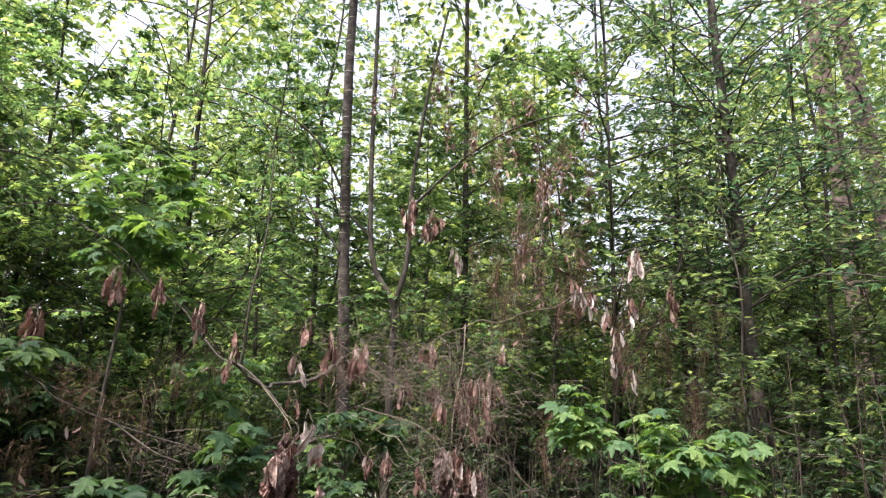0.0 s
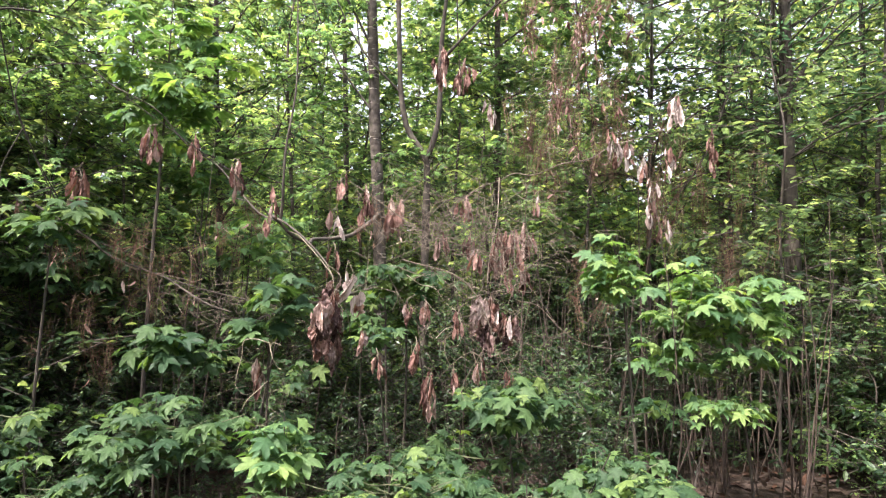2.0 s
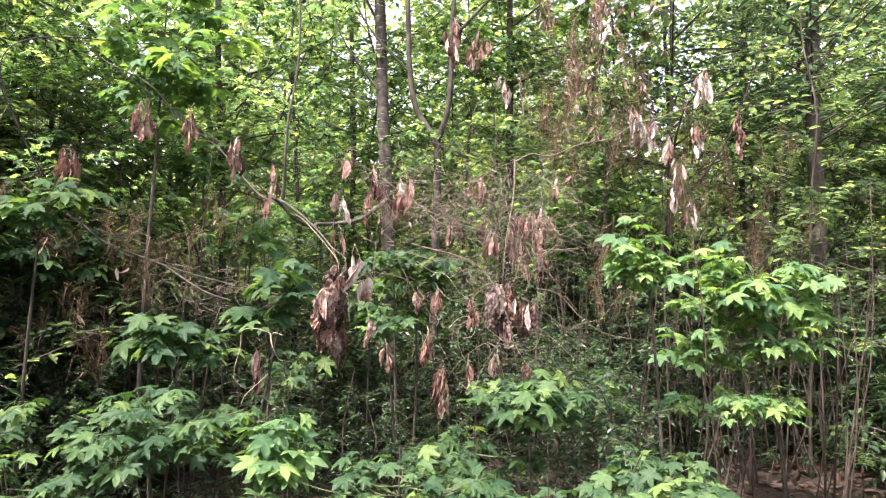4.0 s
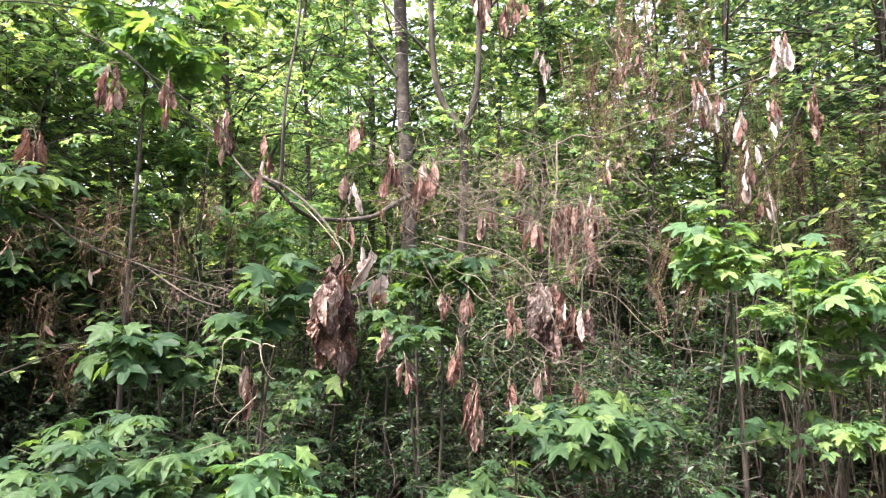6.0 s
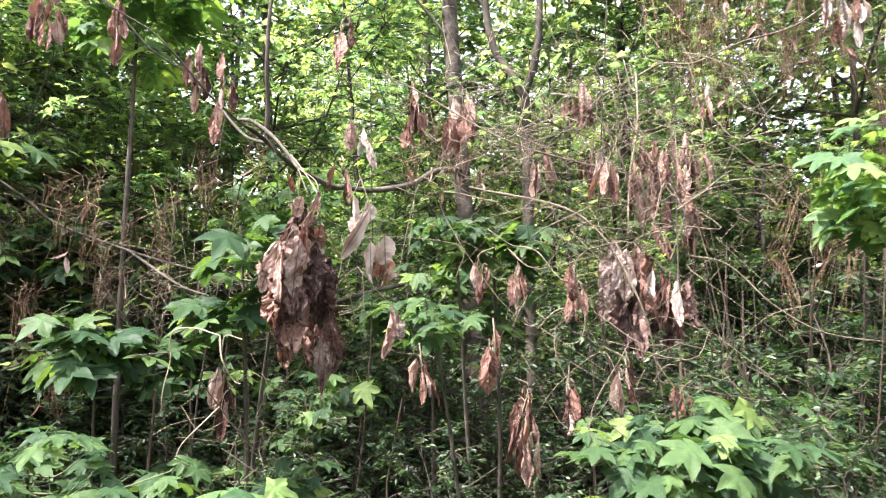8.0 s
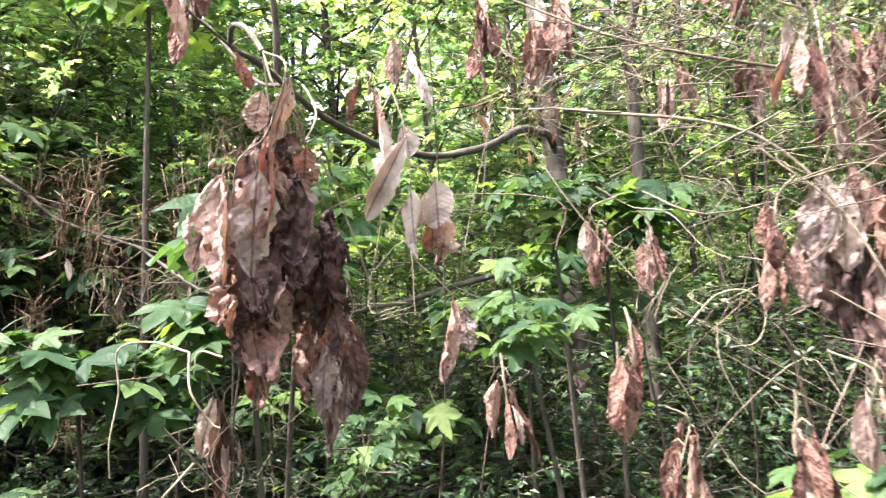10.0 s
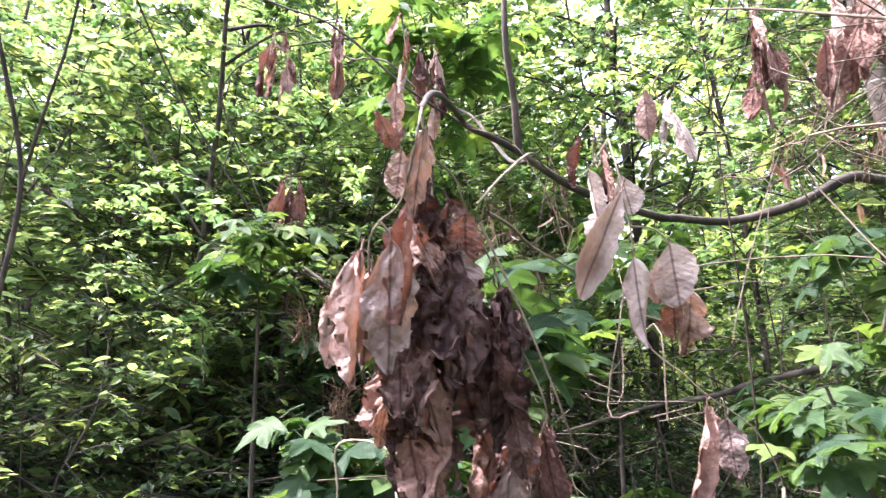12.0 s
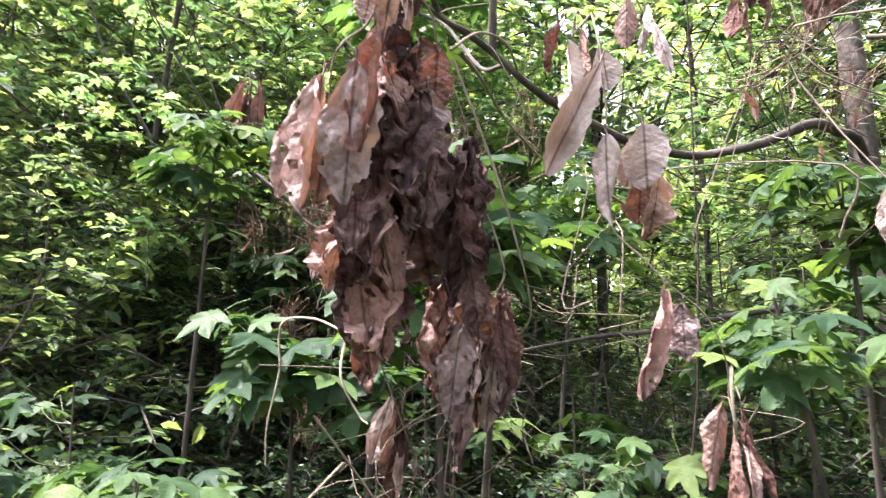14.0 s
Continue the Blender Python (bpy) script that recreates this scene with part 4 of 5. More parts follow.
bunch(-0.73, 3.28, 1.60, 0.14, 0.06, 3, 0.09, 208)
bunch(-0.50, 3.22, 1.08, 0.16, 0.04, 3, 0.12, 210)
bunch(-1.11, 3.34, 1.04, 0.20, 0.08, 6, 0.12, 211)
bunch(-0.31, 3.20, 1.14, 0.14, 0.04, 3, 0.12, 212)
bunch(-0.25, 3.40, 0.98, 0.28, 0.10, 9, 0.13, 213)
bunch(-0.13, 3.08, 1.04, 0.10, 0.06, 4, 0.09, 214)
bunch(0.00, 3.34, 1.06, 0.15, 0.05, 5, 0.1, 215)
bunch(0.15, 3.53, 0.96, 0.17, 0.07, 6, 0.12, 216)
# the wide bunch on the farther twigs
wide = hung_bunch(BIG, [
    [(0.012, 3.516, 1.423), (-0.009, 3.495, 1.38), (-0.039, 3.499, 1.294)],
    [(0.012, 3.516, 1.423), (0.054, 3.529, 1.376), (0.061, 3.502, 1.349), (0.049, 3.545, 1.247)],
    [(0.054, 3.529, 1.376), (0.102, 3.53, 1.317), (0.137, 3.527, 1.287), (0.186, 3.539, 1.268)]])
hung_leaf(wide, (-0.01, 3.485, 1.378), (-0.028, 3.507, 1.212), 1, 0.37, -0.2, DRY_WORN, WEST)
hung_leaf(wide, (-0.039, 3.489, 1.293), (-0.054, 3.496, 1.239), 2, 0.37, 0.4, PALE_LEAVES, WEST)
hung_leaf(wide, (-0.037, 3.512, 1.262), (-0.052, 3.519, 1.144), 2, 0.37, -0.3, DRY_WORN, WEST)
hung_leaf(wide, (0.025, 3.505, 1.359), (0.003, 3.524, 1.203), 4, 0.37, 0.3, DRY_WORN, WEST)
hung_leaf(wide, (0.059, 3.492, 1.348), (0.04, 3.511, 1.174), 1, 0.18, 0.8, CRUMPLED, WEST)
hung_leaf(wide, (0.088, 3.484, 1.296), (0.057, 3.499, 1.153), 3, 0.28, 0.1, PALE_LEAVES, WEST)
hung_leaf(wide, (0.002, 3.559, 1.269), (0.003, 3.565, 1.118), 3, 0.37, -0.4, CRUMPLED, WEST)
hung_leaf(wide, (0.022, 3.55, 1.217), (0.015, 3.551, 1.055), 5, 0.36, 0.0, CRUMPLED, WEST)
hung_leaf(wide, (0.05, 3.535, 1.246), (0.03, 3.538, 1.04), 6, 0.23, 0.3, CRUMPLED, WEST)
hung_leaf(wide, (0.075, 3.542, 1.234), (0.051, 3.548, 1.048), 2, 0.23, -0.9, CRUMPLED, WEST)
hung_leaf(wide, (0.116, 3.541, 1.29), (0.117, 3.55, 1.118), 7, 0.28, 0.9, DRY_WORN, WEST)
hung_leaf(wide, (0.135, 3.518, 1.28), (0.11, 3.529, 1.127), 5, 0.27, -0.5, DRY_WORN, WEST)
hung_leaf(wide, (0.152, 3.494, 1.276), (0.144, 3.503, 1.132), 6, 0.22, 0.4, PALE_LEAVES, WEST)
hung_leaf(wide, (0.186, 3.539, 1.268), (0.171, 3.548, 1.12), 8, 0.24, 0.5, CRUMPLED, WEST)
hung_leaf(wide, (0.14, 3.542, 1.208), (0.123, 3.545, 1.06), 9, 0.26, -0.3, CRUMPLED, WEST)
hung_leaf(wide, (0.053, 3.53, 1.371), (0.04, 3.548, 1.24), 9, 0.37, -0.5, DRY_WORN, WEST)
hung_leaf(wide, (0.002, 3.516, 1.369), (-0.05, 3.535, 1.248), 11, 0.36, 0.6, DRY_WORN, WEST)
hung_leaf(wide, (0.081, 3.542, 1.332), (0.083, 3.553, 1.205), 10, 0.31, 0.6, CRUMPLED, WEST)
hung_leaf(wide, (0.037, 3.573, 1.295), (0.018, 3.583, 1.138), 11, 0.37, 0.2, CRUMPLED, WEST)
hung_leaf(wide, (0.113, 3.564, 1.266), (0.088, 3.574, 1.113), 12, 0.37, 0.3, CRUMPLED, WEST)
hung_leaf(wide, (0.169, 3.564, 1.25), (0.153, 3.572, 1.099), 4, 0.37, 0.3, CRUMPLED, WEST)
bunch(0.27, 4.00, 1.79, 0.26, 0.12, 9, 0.13, 255)
bunch(-0.06, 3.80, 1.73, 0.18, 0.08, 5, 0.12, 256)
bunch(-0.10, 3.77, 1.93, 0.16, 0.1, 6, 0.12, 257)
bunch(0.16, 4.10, 1.49, 0.12, 0.06, 4, 0.1, 258)
bunch(-0.11, 3.22, 1.30, 0.14, 0.05, 4, 0.12, 220)
bunch(0.10, 3.85, 1.74, 0.34, 0.12, 12, 0.13, 221)
bunch(0.20, 3.95, 1.76, 0.36, 0.12, 12, 0.13, 222)
bunch(0.27, 3.97, 1.54, 0.18, 0.08, 6, 0.12, 223)
bunch(-0.01, 3.45, 1.63, 0.16, 0.08, 5, 0.12, 224, "bunch of sunlit-pale withered leaves on a twig", PALE_LEAVES)
bunch(-0.23, 3.78, 1.72, 0.16, 0.08, 6, 0.12, 225)
bunch(-0.48, 3.72, 1.92, 0.22, 0.14, 9, 0.14, 226)
bunch(-0.66, 3.78, 1.98, 0.26, 0.09, 8, 0.13, 227)
bunch(-0.68, 3.16, 1.95, 0.14, 0.07, 5, 0.1, 228)
bunch(-1.02, 3.14, 1.86, 0.24, 0.07, 5, 0.095, 229)
bunch(-0.82, 3.62, 1.82, 0.16, 0.07, 3, 0.11, 230, "bunch of sunlit-pale withered leaves on a twig", PALE_LEAVES)
bunch(-0.38, 3.41, 1.34, 0.14, 0.06, 4, 0.11, 231)
bunch(-0.30, 3.67, 1.34, 0.14, 0.06, 4, 0.11, 232)
bunch(0.34, 4.0, 1.98, 0.17, 0.07, 4, 0.12, 233, "bunch of sunlit-pale withered leaves on a twig", PALE_LEAVES)
bunch(0.06, 4.4, 2.66, 0.20, 0.08, 5, 0.13, 234, "bunch of sunlit-pale withered leaves on a twig", PALE_LEAVES)
bunch(-0.25, 4.05, 2.90, 0.30, 0.10, 8, 0.13, 235)
bunch(-0.12, 4.08, 2.82, 0.26, 0.18, 12, 0.12, 236)
bunch(-1.66, 3.2, 2.18, 0.22, 0.10, 8, 0.12, 237)
bunch(-1.46, 3.27, 2.16, 0.22, 0.05, 5, 0.12, 238)
bunch(-1.30, 3.46, 2.06, 0.22, 0.09, 8, 0.12, 239)
bunch(-2.51, 3.50, 1.83, 0.16, 0.07, 5, 0.12, 249)
bunch(-2.23, 3.56, 2.04, 0.22, 0.12, 8, 0.15, 240)
bunch(1.23, 4.2, 2.64, 0.22, 0.14, 9, 0.13, 241, "bunch of sunlit-pale withered leaves on a twig", PALE_LEAVES)
bunch(0.85, 4.3, 2.44, 0.24, 0.12, 9, 0.13, 242, "bunch of sunlit-pale withered leaves on a twig", PALE_LEAVES)
bunch(0.97, 4.35, 2.40, 0.22, 0.09, 6, 0.13, 243, "bunch of sunlit-pale withered leaves on a twig", PALE_LEAVES)
bunch(1.02, 4.2, 2.24, 0.16, 0.08, 5, 0.12, 244, "bunch of sunlit-pale withered leaves on a twig", PALE_LEAVES)
bunch(1.13, 4.4, 2.14, 0.36, 0.08, 8, 0.13, 245, "bunch of sunlit-pale withered leaves on a twig", PALE_LEAVES)
bunch(1.22, 4.45, 1.90, 0.22, 0.12, 8, 0.12, 246, "bunch of sunlit-pale withered leaves on a twig", PALE_LEAVES)
bunch(1.20, 4.3, 2.34, 0.30, 0.10, 7, 0.12, 247, "bunch of sunlit-pale withered leaves on a twig", PALE_LEAVES)
bunch(1.75, 5.0, 2.62, 0.42, 0.12, 10, 0.13, 248)

# ---- dead boughs, straw and tangles ----


def bough(name, label, lines, mat, seed):
    ob = thing(name, label, "branch", at=lines[0][0][0])
    rng = np.random.default_rng(seed)
    for pts, a, b in lines:
        g = Geo()
        tube(g, spline(pts, 6), a, b, 6, rng, 0.06)
        part("stem", g.mesh("stem", mat), ob, m=Matrix.Translation(-Vector(lines[0][0][0])))
    return ob


def tangle(x, y, z, rx, ry, rz, count, seed, parent):
    """Many crossing bare twigs round a place."""
    rng = np.random.default_rng(seed)
    g = Geo()
    for i in range(count):
        p = Vector(rng.normal(0, 0.5, 3) * np.array([rx, ry, rz]))
        d = Vector(rng.normal(0, 1, 3) * np.array([1, 0.7, 0.55])).normalized()
        ln = rng.uniform(0.12, 0.4)
        s1, s2 = Vector(rng.normal(0, 0.5, 3)), Vector(rng.normal(0, 0.5, 3))
        tube(g, spline([p - d * ln / 2, p - d * ln / 6 + s1 * ln * 0.5, p + d * ln / 6 + s2 * ln * 0.5, p + d * ln / 2 + Vector((0, 0, -0.2 * ln))], 4), rng.uniform(0.0009, 0.0019), 0.0006, 4)
    ob = tagged(part("twig_tangle", g.mesh("twig_tangle", twig_brown), parent), kind="stuff")
    ob.matrix_basis = Matrix.Translation(Vector((x, y, z)) - parent.location)


_b = bough("dead_bough", "bare grey-brown bough with tangled dry twigs", [
    ([(-0.12, 4.45, 1.98), (-0.02, 4.35, 2.06), (0.12, 4.25, 2.10), (0.22, 4.26, 2.15), (0.34, 4.26, 2.14), (0.52, 4.3, 2.22), (0.7, 4.27, 2.25), (0.86, 4.3, 2.35), (1.02, 4.28, 2.39), (1.5, 4.4, 2.6)], 0.005, 0.0025),
    ([(0.12, 4.25, 2.12), (0.1, 4.0, 1.85), (0.05, 3.7, 1.6), (0.03, 3.55, 1.4)], 0.0042, 0.002),
    ([(0.05, 3.7, 1.6), (-0.3, 3.6, 1.7), (-0.6, 3.65, 1.9), (-0.75, 3.7, 2.0)], 0.0035, 0.0018),
    ([(-0.42, 3.5, 1.55), (-0.1, 3.5, 1.45), (0.05, 3.45, 1.2), (0.1, 3.5, 0.95)], 0.0035, 0.0018),
    ([(0.2, 3.65, 1.34), (0.32, 3.69, 1.31), (0.44, 3.7, 1.19), (0.57, 3.7, 1.11), (0.75, 3.71, 1.08)], 0.0035, 0.0018)], twig_brown, 41)
for _pts, _ra, _rb in (([(-1.05, 3.55, 1.70), (-0.93, 3.37, 1.65), (-0.71, 3.06, 1.47), (-0.67, 2.97, 1.40)], 0.0026, 0.0014),
                      ([(-0.64, 2.956, 1.38), (-0.67, 3.02, 1.385), (-0.72, 3.12, 1.385), (-0.79, 3.3, 1.39)], 0.0022, 0.0013),
                      ([(-0.63, 3.17, 1.302), (-0.63, 3.3, 1.289), (-0.633, 3.48, 1.284)], 0.002, 0.001),
                      ([(-0.69, 3.3, 1.34), (-0.69, 3.46, 1.368), (-0.678, 3.62, 1.40), (-0.68, 3.93, 1.425)], 0.002, 0.001),
                      ([(-0.625, 2.93, 1.36), (-0.60, 2.97, 1.25), (-0.60, 3.02, 1.15), (-0.63, 3.04, 1.12)], 0.0013, 0.0008)):
    _g = Geo()
    tube(_g, spline(_pts, 5), _ra, _rb, 6)
    part("stem", _g.mesh("stem", twig_wood), _b, m=Matrix.Translation(-_b.location))
tangle(0.05, 3.65, 1.62, 0.5, 0.3, 0.32, 170, 42, _b)
tangle(-0.3, 3.75, 1.80, 0.55, 0.3, 0.22, 100, 50, _b)
tangle(0.0, 3.5, 1.2, 0.4, 0.25, 0.3, 45, 43, _b)
tangle(0.55, 4.4, 2.4, 0.6, 0.3, 0.6, 80, 44, _b)
_b = bough("dead_bough", "dark drooping bough with dry twigs", [
    ([(-2.6, 3.75, 1.85), (-2.31, 3.79, 1.67), (-2.17, 3.81, 1.56), (-1.85, 3.84, 1.44), (-1.58, 3.87, 1.36), (-1.21, 3.91, 1.28)], 0.008, 0.003),
    ([(-2.4, 3.7, 2.75), (-2.2, 3.77, 2.58), (-2.03, 3.75, 2.49), (-1.88, 3.74, 2.40), (-1.74, 3.79, 2.23), (-1.55, 3.8, 2.10), (-1.40, 3.74, 1.95), (-1.25, 3.66, 1.81), (-1.11, 3.58, 1.75)], 0.003, 0.0058),
    ([(-1.85, 3.84, 1.44), (-1.6, 3.8, 1.3), (-1.4, 3.7, 1.25)], 0.006, 0.003)], bark_dark, 45)
tangle(-1.5, 3.85, 1.3, 0.5, 0.3, 0.2, 60, 46, _b)
tangle(-1.05, 3.4, 1.0, 0.25, 0.2, 0.3, 30, 47, _b)

bough("dead_bough", "thin arching dark branch with a few dry twigs", [
    ([(-2.12, 4.0, 2.75), (-2.40, 3.55, 2.62), (-2.501, 3.396, 2.432), (-2.462, 3.504, 2.114), (-2.352, 3.614, 1.80), (-2.269, 3.686, 1.683), (-2.165, 3.759, 1.618), (-1.95, 3.86, 1.55)], 0.0035, 0.003),
    ([(-2.48, 3.45, 2.25), (-2.58, 3.42, 1.98), (-2.52, 3.49, 1.84)], 0.003, 0.002),
    ([(-2.40, 3.57, 1.93), (-2.44, 3.66, 1.72), (-2.40, 3.69, 1.55)], 0.003, 0.002)], bark_dark, 49)
bough("dead_bough", "thin dark bare branch slanting through the thicket", [
    ([(-2.274, 2.921, 2.705), (-2.297, 3.0, 2.556), (-2.349, 3.203, 2.261), (-2.334, 3.373, 2.022), (-2.275, 3.558, 1.77), (-2.249, 3.651, 1.675)], 0.004, 0.0025),
    ([(-2.349, 3.203, 2.261), (-2.42, 3.28, 2.2), (-2.52, 3.4, 2.17)], 0.0022, 0.0012),
    ([(-2.30, 3.45, 1.92), (-2.36, 3.55, 1.93), (-2.45, 3.64, 1.97)], 0.0022, 0.0012)], bark_dark, 70)
bough("dead_vine", "pale bent dry vine twigs among the bunches", [
    ([(-1.00, 3.12, 1.13), (-1.06, 3.10, 1.15), (-1.11, 3.08, 1.14), (-1.12, 3.09, 1.07), (-1.14, 3.09, 0.99), (-1.15, 3.10, 0.93)], 0.0022, 0.0012),
    ([(-1.00, 3.12, 1.13), (-0.98, 3.10, 1.07), (-0.96, 3.12, 1.02), (-0.94, 3.12, 1.01)], 0.0022, 0.0012),
    ([(-1.01, 3.14, 0.95), (-1.05, 3.13, 0.91), (-1.10, 3.12, 0.86), (-1.12, 3.12, 0.82)], 0.0022, 0.0012),
    ([(-0.95, 3.14, 1.12), (-0.99, 3.13, 1.13), (-1.00, 3.13, 1.09)], 0.0022, 0.0012),
    ([(-0.19, 3.65, 1.13), (-0.19, 3.65, 1.05), (-0.15, 3.68, 0.95)], 0.0022, 0.0012),
    ([(-0.11, 3.66, 1.23), (-0.10, 3.67, 1.15), (-0.12, 3.67, 1.09), (-0.17, 3.66, 1.08)], 0.0022, 0.0012),
    ([(-0.24, 3.63, 1.13), (-0.19, 3.64, 1.18), (-0.14, 3.66, 1.19), (-0.11, 3.67, 1.17)], 0.0022, 0.0012),
    ([(0.02, 3.83, 1.06), (0.03, 3.83, 1.02), (0.05, 3.84, 0.98)], 0.0022, 0.0012),
    ([(0.11, 3.86, 1.03), (0.14, 3.87, 0.98), (0.18, 3.89, 0.92), (0.21, 3.91, 0.89)], 0.0022, 0.0012),
    ([(-0.35, 3.38, 1.11), (-0.35, 3.39, 1.07), (-0.33, 3.39, 1.11), (-0.33, 3.39, 1.13)], 0.0022, 0.0012),
    ([(-0.35, 3.99, 1.42), (-0.27, 4.01, 1.40), (-0.20, 3.99, 1.31), (-0.14, 3.96, 1.27)], 0.0022, 0.0012),
    ([(-0.44, 3.95, 1.48), (-0.35, 3.99, 1.42), (-0.26, 4.02, 1.41)], 0.0022, 0.0012),
], pale_twig, 48)


def drape(x, y, z, long, wide, strands, leaves, seed):
    """Dry straw and small dead leaves that hang from a broken top."""
    rng = np.random.default_rng(seed)
    ob = thing("hanging_straw", "brown dry straw and small dead leaves hanging", "dead straw", "hanging straw", at=(x, y, z))
    g, lf, ends = Geo(), Geo(), []
    strands, leaves = int(strands * 1.3), int(leaves * (0.3 if leaves < 60 else 1.6))
    for k in range(max(3, strands // 13)):
        c = Vector((rng.normal(0, wide * 0.45), rng.normal(0, wide * 0.35), -rng.uniform(0, 0.7) * long))
        ln0, sway = long * rng.uniform(0.15, 0.5), Vector((rng.normal(0, 0.18), rng.normal(0, 0.18), 0))
        for i in range(13):
            a = c + Vector((rng.normal(0, 0.018), rng.normal(0, 0.018), rng.normal(0, 0.04)))
            ln = ln0 * rng.uniform(0.5, 1.2)
            e = a + Vector((rng.normal(0, 0.10) * ln, rng.normal(0, 0.10) * ln, -ln)) + sway * ln
            ends.append(a.lerp(e, rng.uniform(0.3, 1.0)))
            tube(g, [a + Vector((rng.normal(0, 0.05), rng.normal(0, 0.03), 0.03)), a, (a + e) / 2 + Vector((rng.normal(0, 0.07), rng.normal(0, 0.07), 0)) * ln, e], 0.0015, 0.0007, 3)
    tagged(part("straw", g.mesh("straw", straw), ob), kind="stuff")
    if leaves:
        at = np.array([tuple(ends[k]) for k in rng.integers(0, len(ends), leaves)])
        strew(lf, (OVAL[0] * np.array([0.65, 1, 1]), OVAL[1]), at, np.array([0, 0, -1.0]) + rng.normal(0, 0.5, (leaves, 3)), rng.normal(0, 1, (leaves, 3)), rng.uniform(0.035, 0.08, leaves))
        tagged(part("dead_leaves", lf.mesh("dead_leaves", leaf_dry_many, False), ob), kind="stuff")


drape(-2.0, 3.85, 1.72, 0.6, 0.35, 140, 30, 51)
drape(-1.52, 4.0, 1.98, 0.5, 0.18, 60, 20, 52)
drape(-2.4, 3.7, 1.66, 0.32, 0.14, 40, 14, 63)
drape(-2.3, 3.9, 1.35, 0.6, 0.4, 100, 20, 53)
drape(0.45, 4.5, 2.7, 1.0, 0.3, 150, 50, 54)
drape(0.68, 4.6, 3.5, 1.1, 0.4, 160, 130, 55)
drape(0.6, 4.9, 4.3, 1.0, 0.7, 120, 160, 56)
drape(0.95, 4.9, 2.9, 0.9, 0.3, 120, 50, 57)
drape(1.45, 5.0, 2.9, 1.2, 0.3, 150, 50, 58)
drape(1.95, 5.3, 2.5, 1.3, 0.3, 140, 50, 59)
drape(-0.1, 5.2, 4.6, 1.0, 0.8, 100, 120, 60)
drape(0.75, 4.4, 1.7, 0.5, 0.3, 60, 20, 61)
drape(-0.55, 4.2, 1.95, 0.3, 0.4, 50, 30, 62)

# ---- sweetgum saplings ----


def gum_leaf(seed, mat=None):
    rng = np.random.default_rng(seed)
    v, f = STAR
    v = v.copy()
    v[1:, :2] *= rng.uniform(0.9, 1.1, (len(v) - 1, 1))
    v[:, 2] -= rng.uniform(-0.05, 0.22) * (v[:, 0] ** 2 + 0.6 * v[:, 1] ** 2)
    g = Geo()
    g.add(v, f)
    tube(g, [(0, 0.02, 0), (0, -0.25, 0.03), (0, -0.55, -0.03)], 0.012, 0.016, 3)
    return g.mesh("leaf", mat or leaf_fresh)


GUM_LEAVES = [gum_leaf(300 + i) for i in range(8)]
YOUNG_LEAVES = [gum_leaf(320 + i, leaf_young) for i in range(8)]


def sapling(foot, centre, radii, tips, leaves, size, seed, label="young sweetgum sapling with green star-shaped leaves", sorts=None):
    """Twig tips spread through a rounded space, each with its ring of star leaves."""
    rng = random.Random(seed)
    fx, fy = foot
    z0 = ground_z(fx, fy)
    ob = thing("sweetgum_sapling", label, "sapling", "sweetgum saplings", at=(fx, fy, z0))
    org = Vector((fx, fy, z0))
    c = Vector(centre) - org
    g = Geo()
    stem = spline([(0, 0, -0.05), (c.x * 0.25 + rng.uniform(-0.03, 0.03), c.y * 0.25, c.z * 0.45), (c.x * 0.7, c.y * 0.7, c.z * 0.85), (c.x, c.y, c.z + radii[2] * 0.8)], 6)
    tube(g, stem, 0.004 + 0.005 * c.z, 0.0025, 7, np.random.default_rng(seed), 0.05)
    part("stem", g.mesh("stem", bark_dark), ob)
    spots = []
    for i in range(int(tips * 1.7)):
        while True:
            p = Vector([rng.uniform(-1, 1) for _ in range(3)])
            if p.length < 1:
                break
        p = p * (0.55 + 0.45 * rng.random())
        p = c + Vector((p.x * radii[0], p.y * radii[1], p.z * radii[2]))
        near = min(stem[4:], key=lambda q: (q - p).length + max(0.0, q.z - p.z + 0.05) * 3)
        b = Geo()
        tube(b, spline([near, (near + p) / 2 + Vector((0, 0, -0.03)), p], 3), 0.0028, 0.0013, 4)
        twig = part("twig", b.mesh("twig", green_stem), ob)
        spots.append((p, (p - near), twig))
    for p, d, twig in spots:
        head = math.atan2(d.y, d.x)
        for k in range(leaves):
            a = head + (k - (leaves - 1) / 2) * (5.2 / leaves) + rng.uniform(-0.5, 0.5)
            s = size * rng.uniform(0.6, 1.15)
            out = Vector((math.cos(a), math.sin(a), 0))
            m = Matrix.Translation(p + out * s * rng.uniform(0.1, 0.55) + Vector((0, 0, rng.uniform(-0.05, 0.02)))) @ Matrix.Rotation(a - math.pi / 2, 4, "Z")
            m = Matrix.Translation(m.translation) @ Matrix.Rotation(rng.uniform(-0.05, 0.3), 4, "X") @ m.to_3x3().to_4x4()  # leaves turn to the open side
            m = m @ Matrix.Rotation(rng.uniform(-0.7, 0.1), 4, "X") @ Matrix.Rotation(rng.uniform(-0.5, 0.5), 4, "Y")
            part("leaf", rng.choice(sorts or GUM_LEAVES), twig, m=m @ Matrix.Scale(s, 4))
    return ob


sapling((1.78, 4.4), (1.42, 4.12, 1.24), (0.62, 0.4, 0.42), 54, 5, 0.105, 401, "sweetgum sapling with bright yellow-green star-shaped leaves", YOUNG_LEAVES)
sapling((1.15, 3.85), (1.4, 4.0, 0.74), (0.6, 0.2, 0.08), 14, 4, 0.095, 402, "sweetgum sapling with bright yellow-green star-shaped leaves", YOUNG_LEAVES)
